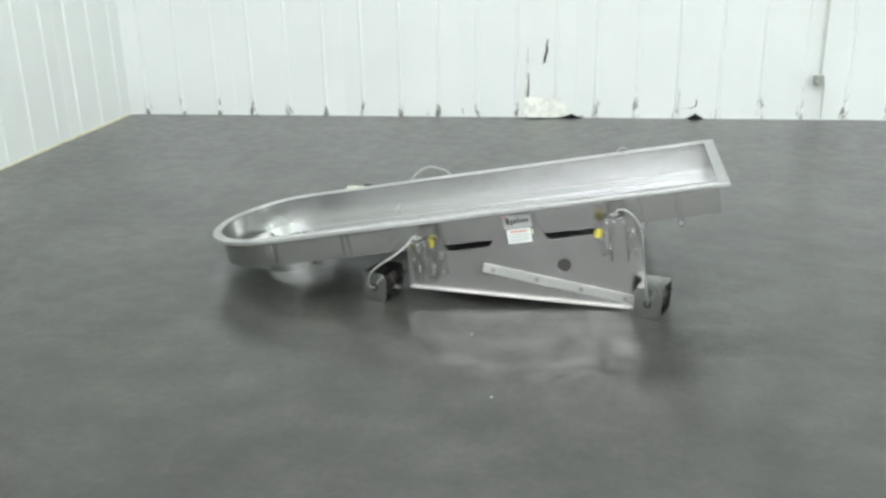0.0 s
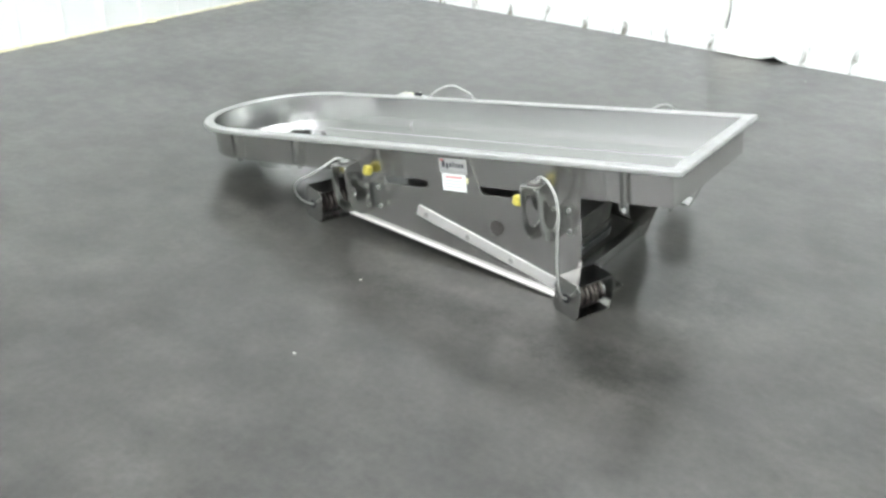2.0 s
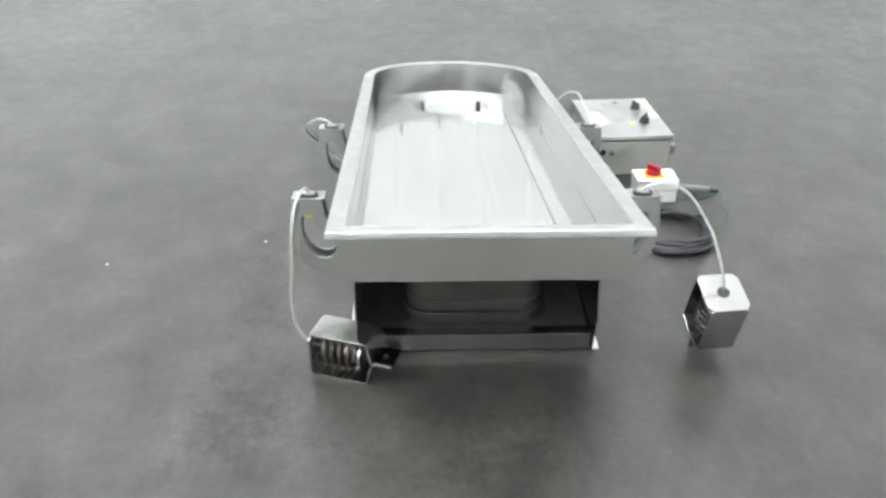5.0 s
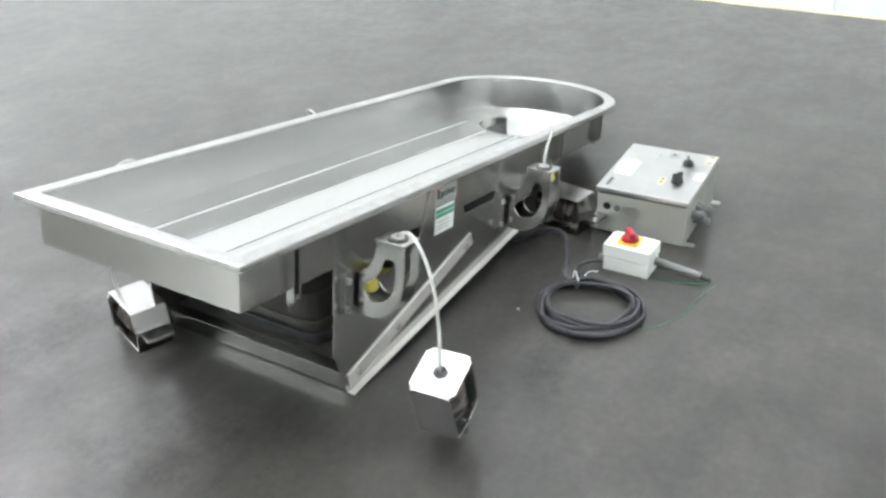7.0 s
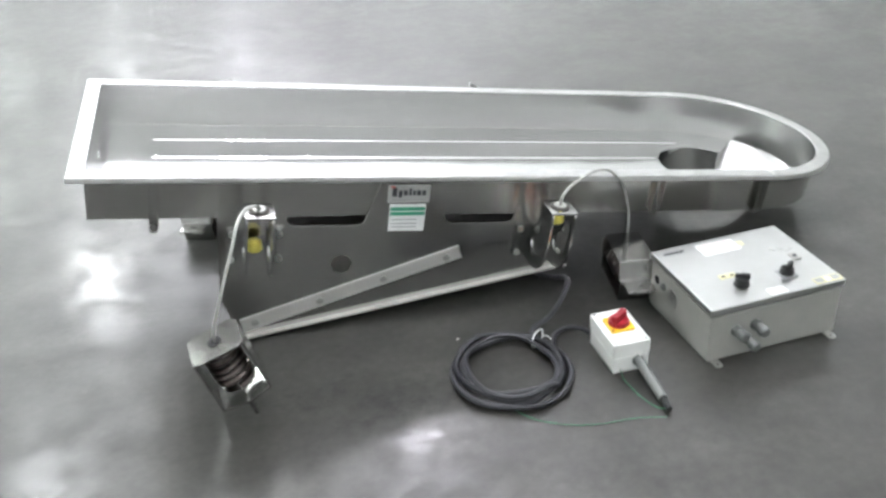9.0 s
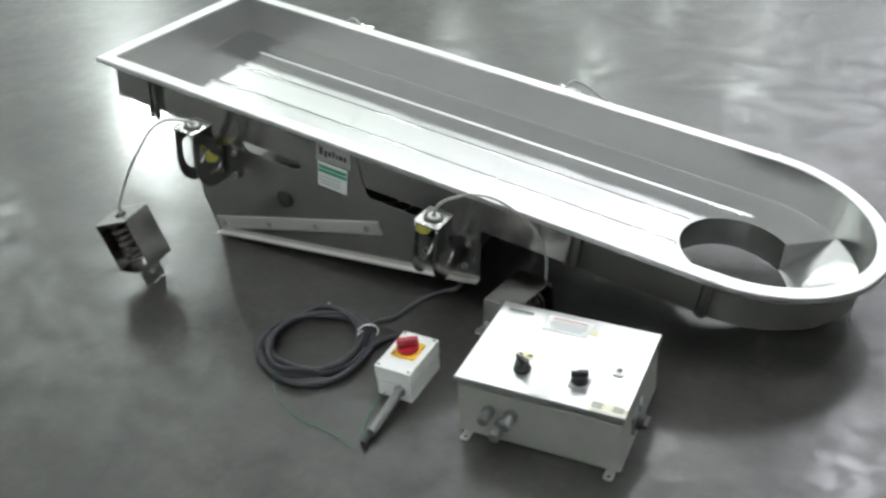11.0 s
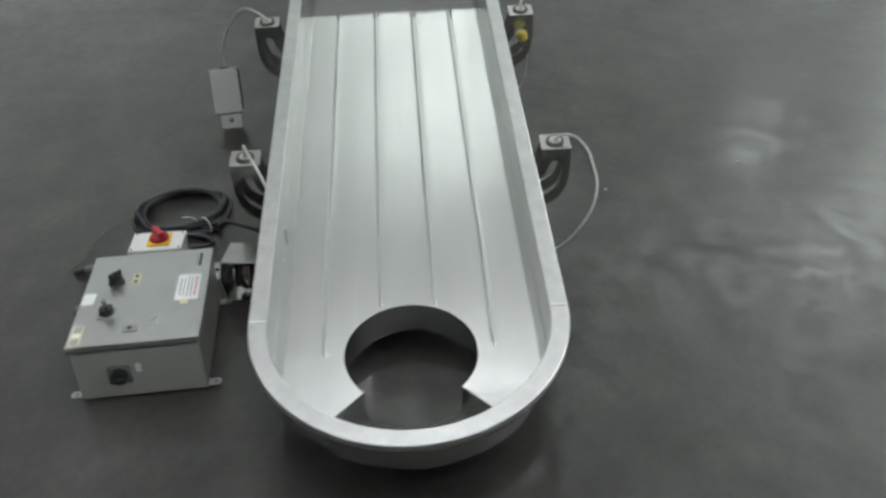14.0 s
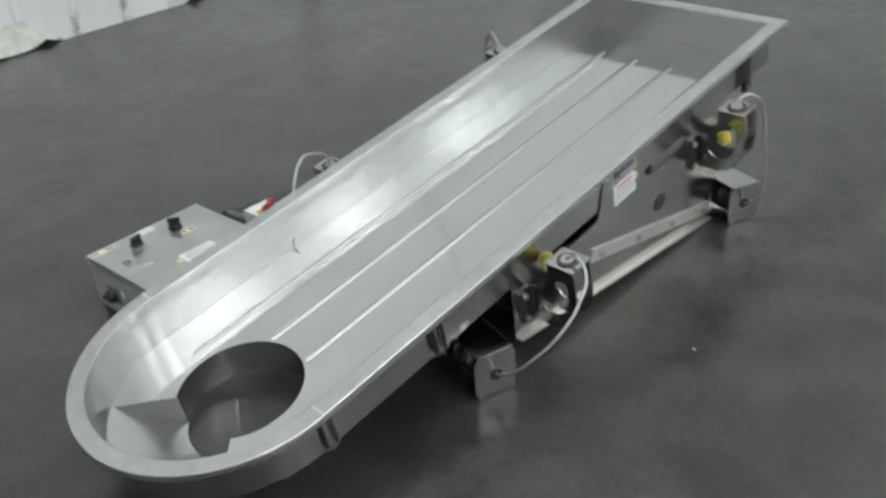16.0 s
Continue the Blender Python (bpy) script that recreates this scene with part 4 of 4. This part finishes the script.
def gap(x, w, h):
    bm = bmesh.new()
    vs = [bm.verts.new((x - w, -0.0145, 0.001)), bm.verts.new((x + w, -0.0145, 0.001)), bm.verts.new((x + w * 0.25, -0.0145, h * 0.7)), bm.verts.new((x, -0.0145, h)), bm.verts.new((x - w * 0.3, -0.0145, h * 0.6))]
    bm.faces.new(vs)
    bmesh.ops.solidify(bm, geom=bm.faces[:], thickness=0.001)
    return bm


wall_piece("gap_patch", gap(du(0.335), 0.09, 0.035), void_mat, wall_north)
wall_piece("gap_patch", gap(du(1.30), 0.075, 0.045), void_mat, wall_north)
wall_piece("scuff", strip([(du(1.16), 0.092), (du(1.2), 0.088), (du(1.26), 0.082), (du(1.3), 0.10), (du(1.305), 0.16)], 0.012, 0.0148), void_mat, wall_north)
# conduit run and its outlet on the wall
cd = du(2.2)
cnd = tagged(part("wall_conduit", wire([(cd, -0.042, CEIL - 0.3), (cd, -0.042, 4.0), (cd, -0.042, 0.36)], 0.011, wall_north.matrix_basis, False, 2, 4), box_paint), "pale conduit fixed upright on the liner wall", "conduit")
part("conduit_box", joined(box(0, 0, 0, 0.07, 0.045, 0.075, 0.006, 2, wall_north.matrix_basis @ pose(cd - 0.012, -0.05, 0.315)), disc(0.02, 0.05, wall_north.matrix_basis @ pose(cd - 0.02, -0.07, 0.295, 90, 0, 0), 14)), zinc, cnd, "small metal outlet box")
part("lower_pipe", wire([(cd + 0.03, -0.04, 0.30), (cd + 0.035, -0.04, 0.15), (cd + 0.035, -0.04, 0.004)], 0.008, wall_north.matrix_basis, False, 2, 3), box_paint, cnd)

# yellowed sealant along the foot of the west wall
bm = bmesh.new()
rs = random.Random(8)
n = 160
rows = []
for i in range(n + 1):
    y = WY - 0.02 - 9.0 * i / n
    h, d = 0.006 + 0.007 * rs.random(), 0.008 + 0.012 * rs.random() ** 2
    if rs.random() < 0.06:
        h, d = h + 0.012, d + 0.03
    rows.append([bm.verts.new((WX + 0.001, y, h)), bm.verts.new((WX + d * 0.6, y, h * 0.8)), bm.verts.new((WX + d, y, 0.0005))])
for a, b in zip(rows, rows[1:]):
    for j in range(2):
        bm.faces.new((a[j], a[j + 1], b[j + 1], b[j]))
bmesh.ops.recalc_face_normals(bm, faces=bm.faces)
tagged(part("sealant_bead", bm, sealant), "yellowed lumpy sealant bead along the wall's foot", "trim", kind="structure")

# scraps on the concrete
for x, y, a in ((0.644, 3.10, 20), (0.19, 0.528, 50), (0.256, -1.148, 10), (0.118, -0.66, 70)):
    sc = part("paper_scrap", sheet([rounded([(-0.005, -0.003), (0.004, -0.004), (0.006, 0.002), (-0.003, 0.004)], 0.001, 2)], 0.002, pose(x, y, 0.0012, 0, 0, a), 0.0), paper, smooth=False)
    tagged(sc, "tiny white paper scrap lying on the concrete", "scrap", "floor scraps")

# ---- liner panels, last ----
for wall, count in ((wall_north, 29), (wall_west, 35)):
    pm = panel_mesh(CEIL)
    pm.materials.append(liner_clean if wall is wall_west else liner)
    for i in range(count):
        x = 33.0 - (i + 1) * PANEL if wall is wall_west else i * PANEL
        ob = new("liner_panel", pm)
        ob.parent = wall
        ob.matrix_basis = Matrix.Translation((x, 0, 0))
